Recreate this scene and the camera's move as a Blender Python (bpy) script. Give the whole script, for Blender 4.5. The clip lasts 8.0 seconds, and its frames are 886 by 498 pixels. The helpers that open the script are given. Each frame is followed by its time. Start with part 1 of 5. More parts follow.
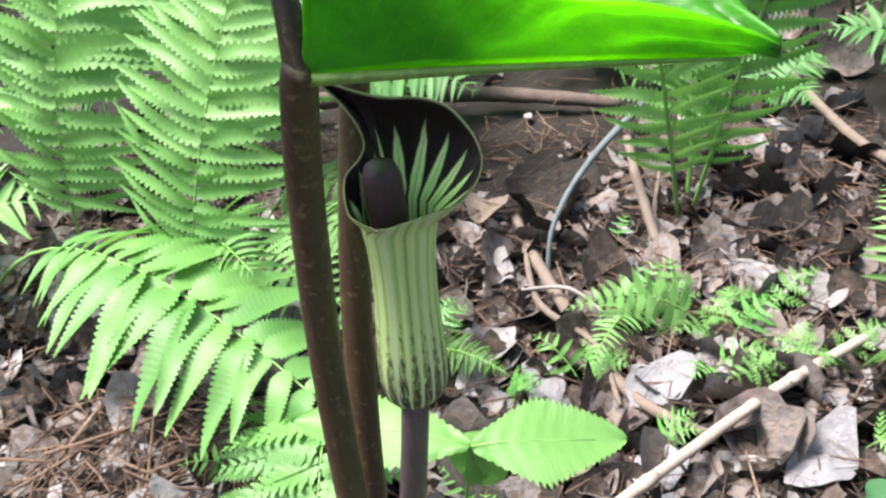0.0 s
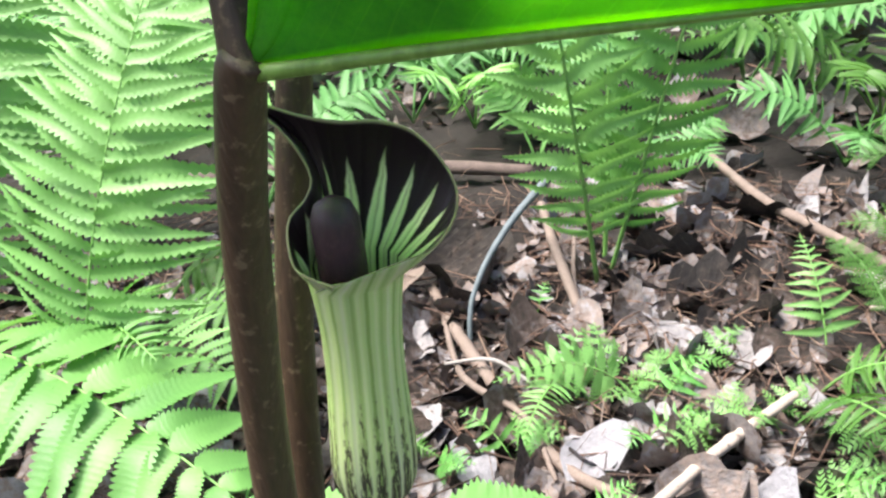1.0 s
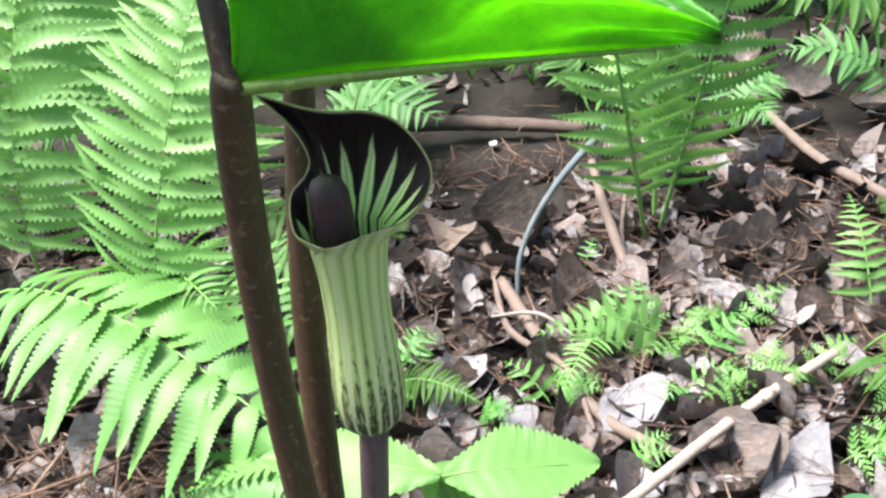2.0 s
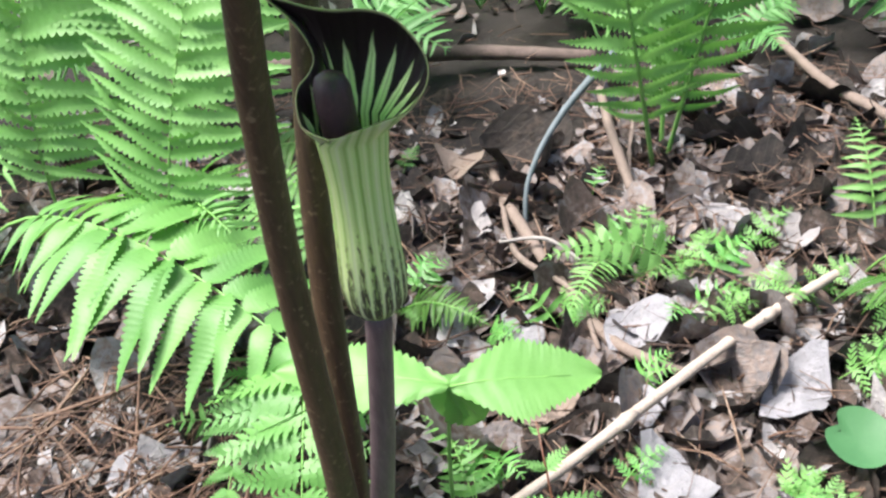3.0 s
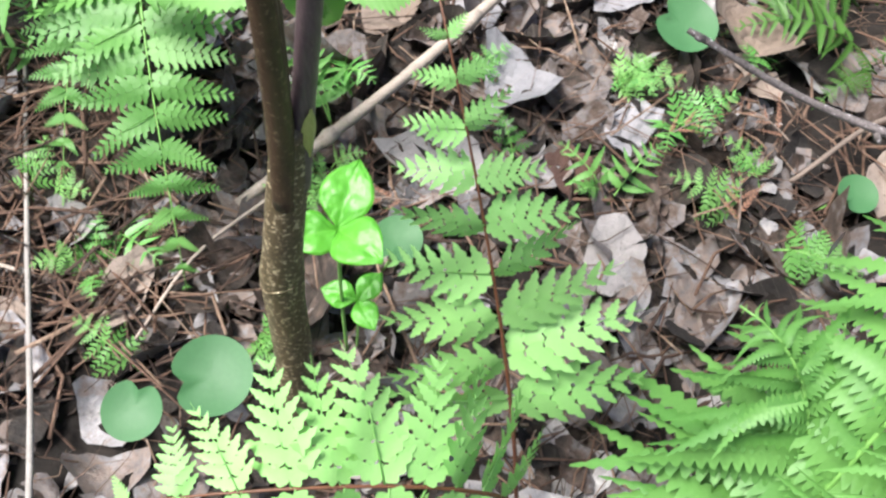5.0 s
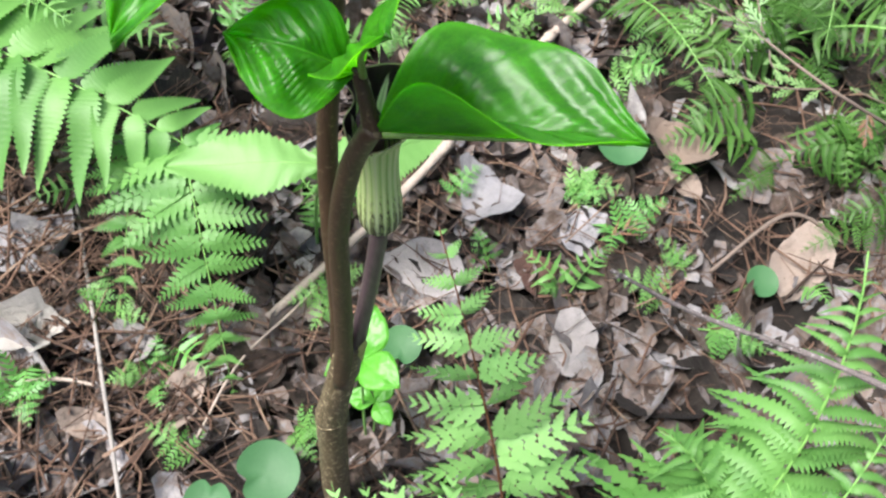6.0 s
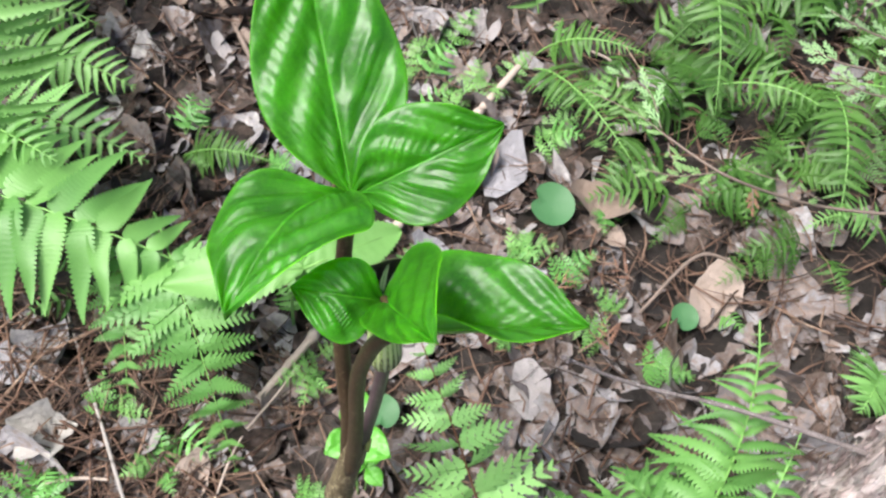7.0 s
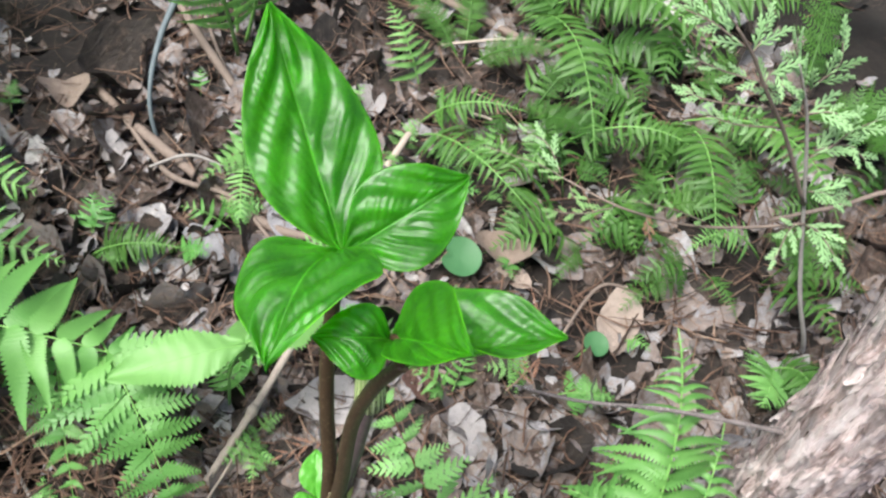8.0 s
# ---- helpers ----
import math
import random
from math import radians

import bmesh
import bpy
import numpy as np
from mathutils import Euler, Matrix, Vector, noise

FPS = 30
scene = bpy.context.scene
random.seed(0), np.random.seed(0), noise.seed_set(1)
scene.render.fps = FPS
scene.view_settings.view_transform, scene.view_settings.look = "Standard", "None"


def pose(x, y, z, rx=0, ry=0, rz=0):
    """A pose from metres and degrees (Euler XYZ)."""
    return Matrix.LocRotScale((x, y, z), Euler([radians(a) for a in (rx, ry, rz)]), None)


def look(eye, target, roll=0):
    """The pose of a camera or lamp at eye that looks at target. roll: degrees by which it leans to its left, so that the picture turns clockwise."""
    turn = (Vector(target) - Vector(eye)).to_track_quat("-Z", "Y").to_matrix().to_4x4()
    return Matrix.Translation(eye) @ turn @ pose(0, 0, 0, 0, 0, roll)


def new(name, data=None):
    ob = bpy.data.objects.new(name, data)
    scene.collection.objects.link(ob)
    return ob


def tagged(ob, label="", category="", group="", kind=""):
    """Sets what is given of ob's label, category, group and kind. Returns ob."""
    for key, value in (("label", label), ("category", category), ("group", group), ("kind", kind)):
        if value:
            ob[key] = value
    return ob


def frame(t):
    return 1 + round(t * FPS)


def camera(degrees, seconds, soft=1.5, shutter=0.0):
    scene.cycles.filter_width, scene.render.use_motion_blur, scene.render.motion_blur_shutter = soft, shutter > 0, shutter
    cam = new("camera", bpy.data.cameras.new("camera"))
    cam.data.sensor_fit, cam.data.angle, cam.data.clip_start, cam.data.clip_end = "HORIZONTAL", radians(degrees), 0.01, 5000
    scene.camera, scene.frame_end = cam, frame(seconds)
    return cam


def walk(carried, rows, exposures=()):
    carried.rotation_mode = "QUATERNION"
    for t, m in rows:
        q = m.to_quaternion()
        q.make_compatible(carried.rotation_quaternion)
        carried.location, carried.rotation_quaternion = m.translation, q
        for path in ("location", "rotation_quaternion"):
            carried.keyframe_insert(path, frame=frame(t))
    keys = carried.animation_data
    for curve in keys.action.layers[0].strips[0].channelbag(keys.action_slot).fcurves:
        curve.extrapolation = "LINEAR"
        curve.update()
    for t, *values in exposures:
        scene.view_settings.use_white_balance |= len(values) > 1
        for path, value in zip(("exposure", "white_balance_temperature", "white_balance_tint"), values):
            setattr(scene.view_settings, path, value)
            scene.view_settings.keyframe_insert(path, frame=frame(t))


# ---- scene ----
cam = camera(53.00, 8.0, 2.5)
PATH = [
    (0, look((0.1043, -0.1636, 0.5747), (0.0271, 0.1631, 0.3572), -6.71)),
    (0.2, look((0.1002, -0.1546, 0.5709), (0.0385, 0.1824, 0.3644), -6.57)),
    (0.5, look((0.0896, -0.1481, 0.5624), (0.0450, 0.1962, 0.3637), -5.85)),
    (0.8, look((0.0843, -0.1385, 0.5530), (0.0479, 0.2104, 0.3608), -5.30)),
    (1, look((0.0842, -0.1346, 0.5508), (0.0505, 0.2151, 0.3594), -5.09)),
    (1.2, look((0.0876, -0.1323, 0.5508), (0.0545, 0.2171, 0.3590), -4.92)),
    (1.3, look((0.0902, -0.1320, 0.5513), (0.0545, 0.2161, 0.3575), -5.10)),
    (1.5, look((0.0949, -0.1393, 0.5533), (0.0507, 0.2042, 0.3530), -5.43)),
    (1.7, look((0.1014, -0.1510, 0.5630), (0.0472, 0.1885, 0.3587), -6.19)),
    (2.8, look((0.1119, -0.1683, 0.5707), (0.0391, 0.1585, 0.3518), -8.43)),
    (3, look((0.1133, -0.1773, 0.5656), (0.0425, 0.1426, 0.3362), -8.51)),
    (3.2, look((0.1182, -0.1855, 0.5637), (0.0503, 0.1237, 0.3192), -8.51)),
    (3.5, look((0.1262, -0.2046, 0.5700), (0.0692, 0.0899, 0.3053), -8.06)),
    (3.8, look((0.1203, -0.2072, 0.5635), (0.0795, 0.0735, 0.2815), -7.10)),
    (4, look((0.1048, -0.2048, 0.5531), (0.0777, 0.0659, 0.2598), -6.04)),
    (4.2, look((0.0949, -0.2013, 0.5439), (0.0795, 0.0566, 0.2385), -4.93)),
    (4.5, look((0.0877, -0.1970, 0.5335), (0.0835, 0.0354, 0.2080), -3.49)),
    (4.7, look((0.0760, -0.1958, 0.5181), (0.0815, 0.0240, 0.1839), -1.53)),
    (5.8, look((0.0579, -0.1880, 0.6963), (0.0867, 0.0107, 0.3504), 1.53)),
    (6, look((0.0466, -0.1863, 0.7232), (0.0784, 0.0133, 0.3780), 1.46)),
    (6.2, look((0.0381, -0.1809, 0.7550), (0.0736, 0.0166, 0.4090), 1.33)),
    (6.5, look((0.0393, -0.1732, 0.7924), (0.0822, 0.0240, 0.4470), 0.69)),
    (6.8, look((0.0295, -0.1762, 0.8231), (0.0840, 0.0198, 0.4787), 1.82)),
    (7, look((0.0210, -0.1803, 0.8453), (0.0828, 0.0159, 0.5022), 2.68)),
    (7.2, look((0.0102, -0.1844, 0.8679), (0.0792, 0.0133, 0.5271), 3.60)),
    (7.5, look((-0.0174, -0.1839, 0.8655), (0.0680, 0.0151, 0.5292), 5.28)),
    (7.8, look((-0.0304, -0.1947, 0.8679), (0.0768, 0.0036, 0.5375), 6.88)),
    (8, look((-0.0420, -0.1987, 0.8806), (0.0826, 0.0019, 0.5577), 7.45)),
]
walk(cam, PATH, [(0, 1.56, 6500, 10), (0.8, 1.68, 6500, 11), (1.7, 1.70, 6450, 11), (3.0, 1.52, 6400, 10), (3.5, 1.4, 6350, 10), (4.5, 1.3, 6350, 9), (6.0, 1.18, 6420, 10), (7.0, 1.13, 6420, 11), (8.0, 1.06, 6350, 7)])

# ---- light ----
world = bpy.data.worlds.new("forest_sky")
scene.world = world
world.use_nodes = True
wn = world.node_tree
sky = wn.nodes.new("ShaderNodeTexSky")
sky.sky_type = "NISHITA"
sky.sun_disc = False
sky.sun_elevation = radians(67)
sky.sun_rotation = radians(-97)
sky.air_density, sky.dust_density, sky.ozone_density = 1.0, 4.0, 1.0
wn.links.new(sky.outputs["Color"], wn.nodes["Background"].inputs["Color"])
wn.nodes["Background"].inputs["Strength"].default_value = 0.085

sun = new("sun", bpy.data.lights.new("sun", "SUN"))
sun.data.energy, sun.data.angle, sun.data.color = 4.3, radians(24), (1.0, 0.97, 0.92)
sun.matrix_world = look((-1.16, 0.05, 3.0), (0.1, 0.2, 0.0))

# ---- materials ----


def nodes_of(name):
    m = bpy.data.materials.new(name)
    m.use_nodes = True
    t = m.node_tree
    return m, t, t.nodes["Principled BSDF"]


def nd(t, kind, **kw):
    n = t.nodes.new("ShaderNode" + kind)
    for k, v in kw.items():
        if k in n.inputs:
            n.inputs[k].default_value = v
    return n


def noise_tex(t, scale, detail=4.0, rough=0.6, vec=None):
    n = nd(t, "TexNoise", Scale=scale, Detail=detail, Roughness=rough)
    if vec is not None:
        t.links.new(vec, n.inputs["Vector"])
    return n.outputs["Fac"]


def ramp(t, fac, stops):
    r = t.nodes.new("ShaderNodeValToRGB")
    e = r.color_ramp.elements
    while len(e) < len(stops):
        e.new(0.5)
    for el, (p, c) in zip(e, stops):
        el.position, el.color = p, (*c, 1)
    t.links.new(fac, r.inputs["Fac"])
    return r.outputs["Color"]


def calc(t, op, a, b=None, c=None, clamp=False):
    n = t.nodes.new("ShaderNodeMath")
    n.operation, n.use_clamp = op, clamp
    for i, v in enumerate((a, b, c)):
        if v is None:
            continue
        if isinstance(v, (int, float)):
            n.inputs[i].default_value = v
        else:
            t.links.new(v, n.inputs[i])
    return n.outputs[0]


def mixc(t, fac, a, b, blend="MIX"):
    n = t.nodes.new("ShaderNodeMix")
    n.data_type, n.blend_type = "RGBA", blend
    for k, v in ((0, fac), (6, a), (7, b)):
        if isinstance(v, (int, float)):
            n.inputs[k].default_value = v
        elif isinstance(v, tuple):
            n.inputs[k].default_value = (*v, 1)
        else:
            t.links.new(v, n.inputs[k])
    return n.outputs[2]


def bump(t, bsdf, height, strength, dist):
    b = nd(t, "Bump", Strength=strength, Distance=dist)
    t.links.new(height, b.inputs["Height"])
    t.links.new(b.outputs["Normal"], bsdf.inputs["Normal"])
    return b


def position(t):
    return t.nodes.new("ShaderNodeNewGeometry").outputs["Position"]


def leaf_material(name, dark, light, gloss, through_light, grain=60.0, bump_by=0.25, island=False):
    """Living leaf: varied green, soft gloss, light shining through."""
    m, t, p = nodes_of(name)
    if island:
        rnd = t.nodes.new("ShaderNodeNewGeometry").outputs["Random Per Island"]
    else:
        rnd = t.nodes.new("ShaderNodeObjectInfo").outputs["Random"]
    big = noise_tex(t, 14.0, 3.0, 0.6, position(t))
    fine = noise_tex(t, grain * 8, 4.0, 0.7, position(t))
    f = calc(t, "MULTIPLY_ADD", rnd, 0.45, calc(t, "MULTIPLY_ADD", big, 0.7, calc(t, "MULTIPLY", fine, 0.35)), clamp=True)
    f = calc(t, "SUBTRACT", f, 0.22, clamp=True)
    col = ramp(t, f, [(0.0, dark), (1.0, light)])
    t.links.new(col, p.inputs["Base Color"])
    p.inputs["Roughness"].default_value = gloss
    bump(t, p, fine, bump_by, 0.001)
    tr = nd(t, "BsdfTranslucent")
    lit = mixc(t, 1.0, col, (1.05, 1.10, 0.75), "MULTIPLY")
    t.links.new(lit, tr.inputs["Color"])
    mix = nd(t, "MixShader", Fac=through_light)
    t.links.new(p.outputs[0], mix.inputs[1])
    t.links.new(tr.outputs[0], mix.inputs[2])
    t.links.new(mix.outputs[0], t.nodes["Material Output"].inputs["Surface"])
    return m


def blade_material(name, dark, light, rib, gloss, through_light, veins, coat=0.55):
    """Broad glossy leaf whose midrib and side veins follow the blade's own coordinates."""
    m, t, p = nodes_of(name)
    uv = t.nodes.new("ShaderNodeUVMap").outputs["UV"]
    sep = t.nodes.new("ShaderNodeSeparateXYZ")
    t.links.new(uv, sep.inputs[0])
    u, v = sep.outputs[0], calc(t, "ABSOLUTE", calc(t, "SUBTRACT", sep.outputs[1], 0.5))
    bend = noise_tex(t, 30.0, 2.0, 0.5, position(t))
    phase = calc(t, "MULTIPLY_ADD", bend, 0.05, calc(t, "SUBTRACT", u, calc(t, "MULTIPLY", v, 0.80)))
    wave = calc(t, "ABSOLUTE", calc(t, "SINE", calc(t, "MULTIPLY", phase, veins * math.pi)))
    side = calc(t, "SUBTRACT", 1.0, calc(t, "MULTIPLY", wave, 7.0), clamp=True)
    mid = calc(t, "SUBTRACT", 1.0, calc(t, "MULTIPLY", v, 60.0), clamp=True)
    margin = calc(t, "MULTIPLY", calc(t, "SUBTRACT", v, 0.46, clamp=True), 22.0, clamp=True)
    big = noise_tex(t, 45.0, 4.0, 0.6, position(t))
    fine = noise_tex(t, 700.0, 4.0, 0.7, position(t))
    f = calc(t, "ADD", calc(t, "MULTIPLY", big, 0.75), calc(t, "MULTIPLY", fine, 0.3), clamp=True)
    col = ramp(t, f, [(0.25, dark), (0.8, light)])
    col = mixc(t, calc(t, "MULTIPLY", side, 0.08), col, rib)
    col = mixc(t, calc(t, "MULTIPLY", mid, calc(t, "MULTIPLY_ADD", u, -0.7, 0.75, clamp=True)), col, rib)
    col = mixc(t, calc(t, "MULTIPLY", margin, 0.22), col, rib)
    t.links.new(col, p.inputs["Base Color"])
    rg = calc(t, "MULTIPLY_ADD", big, 0.18, gloss - 0.08)
    t.links.new(rg, p.inputs["Roughness"])
    h = calc(t, "ADD", calc(t, "MULTIPLY", noise_tex(t, 65.0, 2.0, 0.5, position(t)), 1.7), calc(t, "ADD", calc(t, "MULTIPLY", fine, 0.05), calc(t, "MULTIPLY", calc(t, "MULTIPLY", wave, noise_tex(t, 40.0, 2.0, 0.5, position(t))), 0.11)))
    bump(t, p, h, 0.45, 0.005)
    p.inputs["Coat Weight"].default_value, p.inputs["Coat Roughness"].default_value = coat, 0.36
    tr = nd(t, "BsdfTranslucent")
    t.links.new(mixc(t, 1.0, col, (8.0, 5.0, 0.7), "MULTIPLY"), tr.inputs["Color"])
    mix = nd(t, "MixShader", Fac=through_light)
    t.links.new(p.outputs[0], mix.inputs[1])
    t.links.new(tr.outputs[0], mix.inputs[2])
    t.links.new(mix.outputs[0], t.nodes["Material Output"].inputs["Surface"])
    return m


def dead_material(name, stops, island, scale=30.0, rough=0.7):
    """Dry leaf, wood or bark litter: colour from piece to piece, mottled and specked."""
    m, t, p = nodes_of(name)
    if island:
        rnd = t.nodes.new("ShaderNodeNewGeometry").outputs["Random Per Island"]
    else:
        rnd = t.nodes.new("ShaderNodeObjectInfo").outputs["Random"]
    big = noise_tex(t, scale, 5.0, 0.65, position(t))
    fine = noise_tex(t, scale * 12, 5.0, 0.75, position(t))
    mid = noise_tex(t, scale * 3.5, 4.0, 0.65, position(t))
    f = calc(t, "ADD", calc(t, "MULTIPLY", rnd, 0.85), calc(t, "MULTIPLY", calc(t, "SUBTRACT", big, 0.5), 0.7))
    f = calc(t, "ADD", f, calc(t, "MULTIPLY", calc(t, "SUBTRACT", mid, 0.5), 0.7), clamp=True)
    col = ramp(t, f, stops)
    uv = t.nodes.new("ShaderNodeUVMap").outputs["UV"]
    sep = t.nodes.new("ShaderNodeSeparateXYZ")
    t.links.new(uv, sep.inputs[0])
    ay = calc(t, "ABSOLUTE", sep.outputs[1])
    line = calc(t, "ABSOLUTE", calc(t, "SINE", calc(t, "MULTIPLY", calc(t, "SUBTRACT", sep.outputs[0], calc(t, "MULTIPLY", ay, 0.9)), 26.0)))
    vein = calc(t, "MAXIMUM", calc(t, "SUBTRACT", 1.0, calc(t, "MULTIPLY", line, 7.0), clamp=True), calc(t, "SUBTRACT", 1.0, calc(t, "MULTIPLY", ay, 55.0), clamp=True))
    vein = calc(t, "MULTIPLY", vein, calc(t, "GREATER_THAN", ay, 0.0001))
    col = mixc(t, calc(t, "MULTIPLY", vein, 0.10), col, (0.45, 0.38, 0.33))
    speck = calc(t, "MULTIPLY", calc(t, "SUBTRACT", fine, 0.56, clamp=True), 5.0, clamp=True)
    col = mixc(t, calc(t, "MULTIPLY", speck, 0.7), col, (0.045, 0.03, 0.025))
    t.links.new(col, p.inputs["Base Color"])
    p.inputs["Roughness"].default_value = rough
    bump(t, p, calc(t, "ADD", calc(t, "ADD", mid, calc(t, "MULTIPLY", vein, 0.10)), calc(t, "MULTIPLY", fine, 0.5)), 0.9, 0.004)
    return m


def stalk_material(name, dark, light, speck_col, stretch=6.0, rough=0.45, speck_by=0.6, speck_at=0.6):
    """Fleshy or woody stalk: long streaks and small pale flecks."""
    m, t, p = nodes_of(name)
    mp = nd(t, "Mapping")
    mp.inputs["Scale"].default_value = (1.0, 1.0, 1.0 / stretch)
    t.links.new(position(t), mp.inputs["Vector"])
    streak = noise_tex(t, 900.0, 4.0, 0.6, mp.outputs["Vector"])
    big = noise_tex(t, 60.0, 4.0, 0.6, position(t))
    fine = noise_tex(t, 420.0, 3.0, 0.6, position(t))
    col = ramp(t, calc(t, "ADD", calc(t, "MULTIPLY", streak, 0.6), calc(t, "MULTIPLY", big, 0.4)), [(0.3, dark), (0.72, light)])
    sp = calc(t, "MULTIPLY", calc(t, "SUBTRACT", fine, speck_at, clamp=True), 9.0, clamp=True)
    col = mixc(t, calc(t, "MULTIPLY", sp, speck_by), col, speck_col)
    t.links.new(col, p.inputs["Base Color"])
    p.inputs["Roughness"].default_value = rough
    bump(t, p, streak, 0.4, 0.0006)
    return m


FERN = leaf_material("fern_green", (0.058, 0.190, 0.036), (0.185, 0.40, 0.10), 0.5, 0.34)
FERN_PALE = leaf_material("fern_pale_green", (0.112, 0.28, 0.062), (0.248, 0.48, 0.148), 0.5, 0.40)
FERN_LIGHT = leaf_material("fern_light_green", (0.195, 0.45, 0.12), (0.365, 0.66, 0.235), 0.5, 0.38)
# Deep fern green made darker still: shade under the trees put into the colour.
FERN_SHADED = leaf_material("fern_shaded_green", (0.036, 0.112, 0.018), (0.11, 0.245, 0.045), 0.5, 0.38)
FERN_FAR = leaf_material("fern_mass_green", (0.05, 0.17, 0.04), (0.17, 0.38, 0.12), 0.55, 0.35, island=True)
HERB = leaf_material("herb_green", (0.06, 0.21, 0.04), (0.17, 0.42, 0.10), 0.42, 0.3)
HEART = leaf_material("heart_leaf_green", (0.024, 0.095, 0.032), (0.065, 0.180, 0.068), 0.58, 0.20, grain=40)
CEDAR = leaf_material("cedar_green", (0.12, 0.26, 0.07), (0.27, 0.44, 0.17), 0.6, 0.25)
CEDAR_PALE = leaf_material("pale_cedar_green", (0.20, 0.38, 0.15), (0.42, 0.62, 0.32), 0.6, 0.35)
BLADE = blade_material("glossy_leaf", (0.016, 0.095, 0.007), (0.070, 0.240, 0.018), (0.16, 0.42, 0.06), 0.42, 0.64, 15, 0.7)
MIDRIB = stalk_material("pale_green_rib", (0.09, 0.17, 0.025), (0.19, 0.34, 0.06), (0.28, 0.42, 0.10), 5.0, 0.4, 0.4)
SEEDLING = blade_material("seedling_leaf", (0.045, 0.20, 0.014), (0.10, 0.34, 0.03), (0.15, 0.40, 0.06), 0.46, 0.15, 5, 0.12)
PETIOLE = stalk_material("purple_brown_stalk", (0.024, 0.013, 0.006), (0.068, 0.040, 0.020), (0.20, 0.15, 0.085), 8.0, 0.5, 0.55, 0.575)
SHEATH = stalk_material("mottled_sheath", (0.045, 0.032, 0.016), (0.12, 0.09, 0.045), (0.50, 0.42, 0.27), 4.0, 0.55, 0.95, 0.545)
SHEATH_TIP = stalk_material("yellow_green_sheath", (0.26, 0.32, 0.07), (0.45, 0.48, 0.16), (0.2, 0.14, 0.07), 4.0, 0.5, 0.4)
PEDUNCLE = stalk_material("plum_grey_stalk", (0.06, 0.04, 0.045), (0.13, 0.095, 0.10), (0.2, 0.17, 0.15), 8.0, 0.4, 0.25)
RACHIS = stalk_material("green_rachis", (0.12, 0.28, 0.06), (0.2, 0.40, 0.10), (0.3, 0.45, 0.15), 4.0, 0.5, 0.2)
RACHIS_RED = stalk_material("red_brown_rachis", (0.08, 0.03, 0.015), (0.16, 0.06, 0.03), (0.2, 0.1, 0.05), 4.0, 0.5, 0.2)
STRAW = stalk_material("pale_cane", (0.22, 0.175, 0.145), (0.46, 0.385, 0.33), (0.16, 0.11, 0.085), 3.0, 0.7, 0.6)
GREYSTICK = stalk_material("grey_weathered_wood", (0.17, 0.15, 0.14), (0.36, 0.33, 0.31), (0.10, 0.07, 0.06), 5.0, 0.8, 0.5)
BLUESTICK = stalk_material("blue_grey_dead_wood", (0.055, 0.070, 0.078), (0.14, 0.17, 0.185), (0.24, 0.27, 0.28), 5.0, 0.7, 0.3)
BROWNSTICK = stalk_material("brown_weathered_wood", (0.10, 0.074, 0.06), (0.23, 0.175, 0.145), (0.09, 0.06, 0.05), 5.0, 0.8, 0.5)
TWIGBARK = stalk_material("mottled_twig_bark", (0.030, 0.022, 0.020), (0.24, 0.205, 0.20), (0.66, 0.63, 0.62), 1.0, 0.7, 0.75)
DARKWOOD = stalk_material("dark_rotten_wood", (0.05, 0.035, 0.03), (0.14, 0.10, 0.085), (0.25, 0.2, 0.17), 5.0, 0.85, 0.4)
SPADIX = stalk_material("dark_purple_spadix", (0.018, 0.008, 0.012), (0.05, 0.022, 0.026), (0.1, 0.05, 0.05), 2.0, 0.5, 0.3)
LITTER_STOPS = [(0.0, (0.010, 0.007, 0.006)), (0.20, (0.032, 0.023, 0.018)), (0.36, (0.098, 0.066, 0.052)), (0.48, (0.165, 0.148, 0.150)), (0.62, (0.225, 0.170, 0.145)),
                (0.76, (0.27, 0.26, 0.275)), (0.90, (0.38, 0.35, 0.345)), (1.0, (0.54, 0.52, 0.52))]
LITTER = dead_material("dry_leaves", LITTER_STOPS, True)
LITTER_ONE = dead_material("dry_leaf", LITTER_STOPS, False)
WHITE_LEAF = dead_material("bleached_leaf", [(0.0, (0.12, 0.10, 0.085)), (0.35, (0.38, 0.35, 0.32)), (1.0, (0.55, 0.53, 0.50))], False, 55)
PALE_LEAF = dead_material("pale_grey_leaf", [(0.0, (0.24, 0.22, 0.22)), (1.0, (0.38, 0.35, 0.35))], False, 40)
TAN_LEAF = dead_material("tan_leaf", [(0.0, (0.19, 0.14, 0.11)), (1.0, (0.34, 0.27, 0.23))], False, 40)
RED_LEAF = dead_material("red_brown_leaf", [(0.0, (0.075, 0.035, 0.027)), (1.0, (0.14, 0.07, 0.055))], False, 40)
GREY_LEAF = dead_material("grey_leaf", [(0.0, (0.16, 0.155, 0.165)), (1.0, (0.36, 0.345, 0.37))], False, 40)
RUST = dead_material("rust_brown_sprig", [(0.0, (0.17, 0.08, 0.05)), (1.0, (0.32, 0.17, 0.11))], True, 60)
NEEDLE = dead_material("needles_and_twigs", [(0.0, (0.045, 0.025, 0.018)), (0.55, (0.16, 0.088, 0.058)), (0.85, (0.28, 0.185, 0.13)), (1.0, (0.46, 0.36, 0.28))], True, 60)


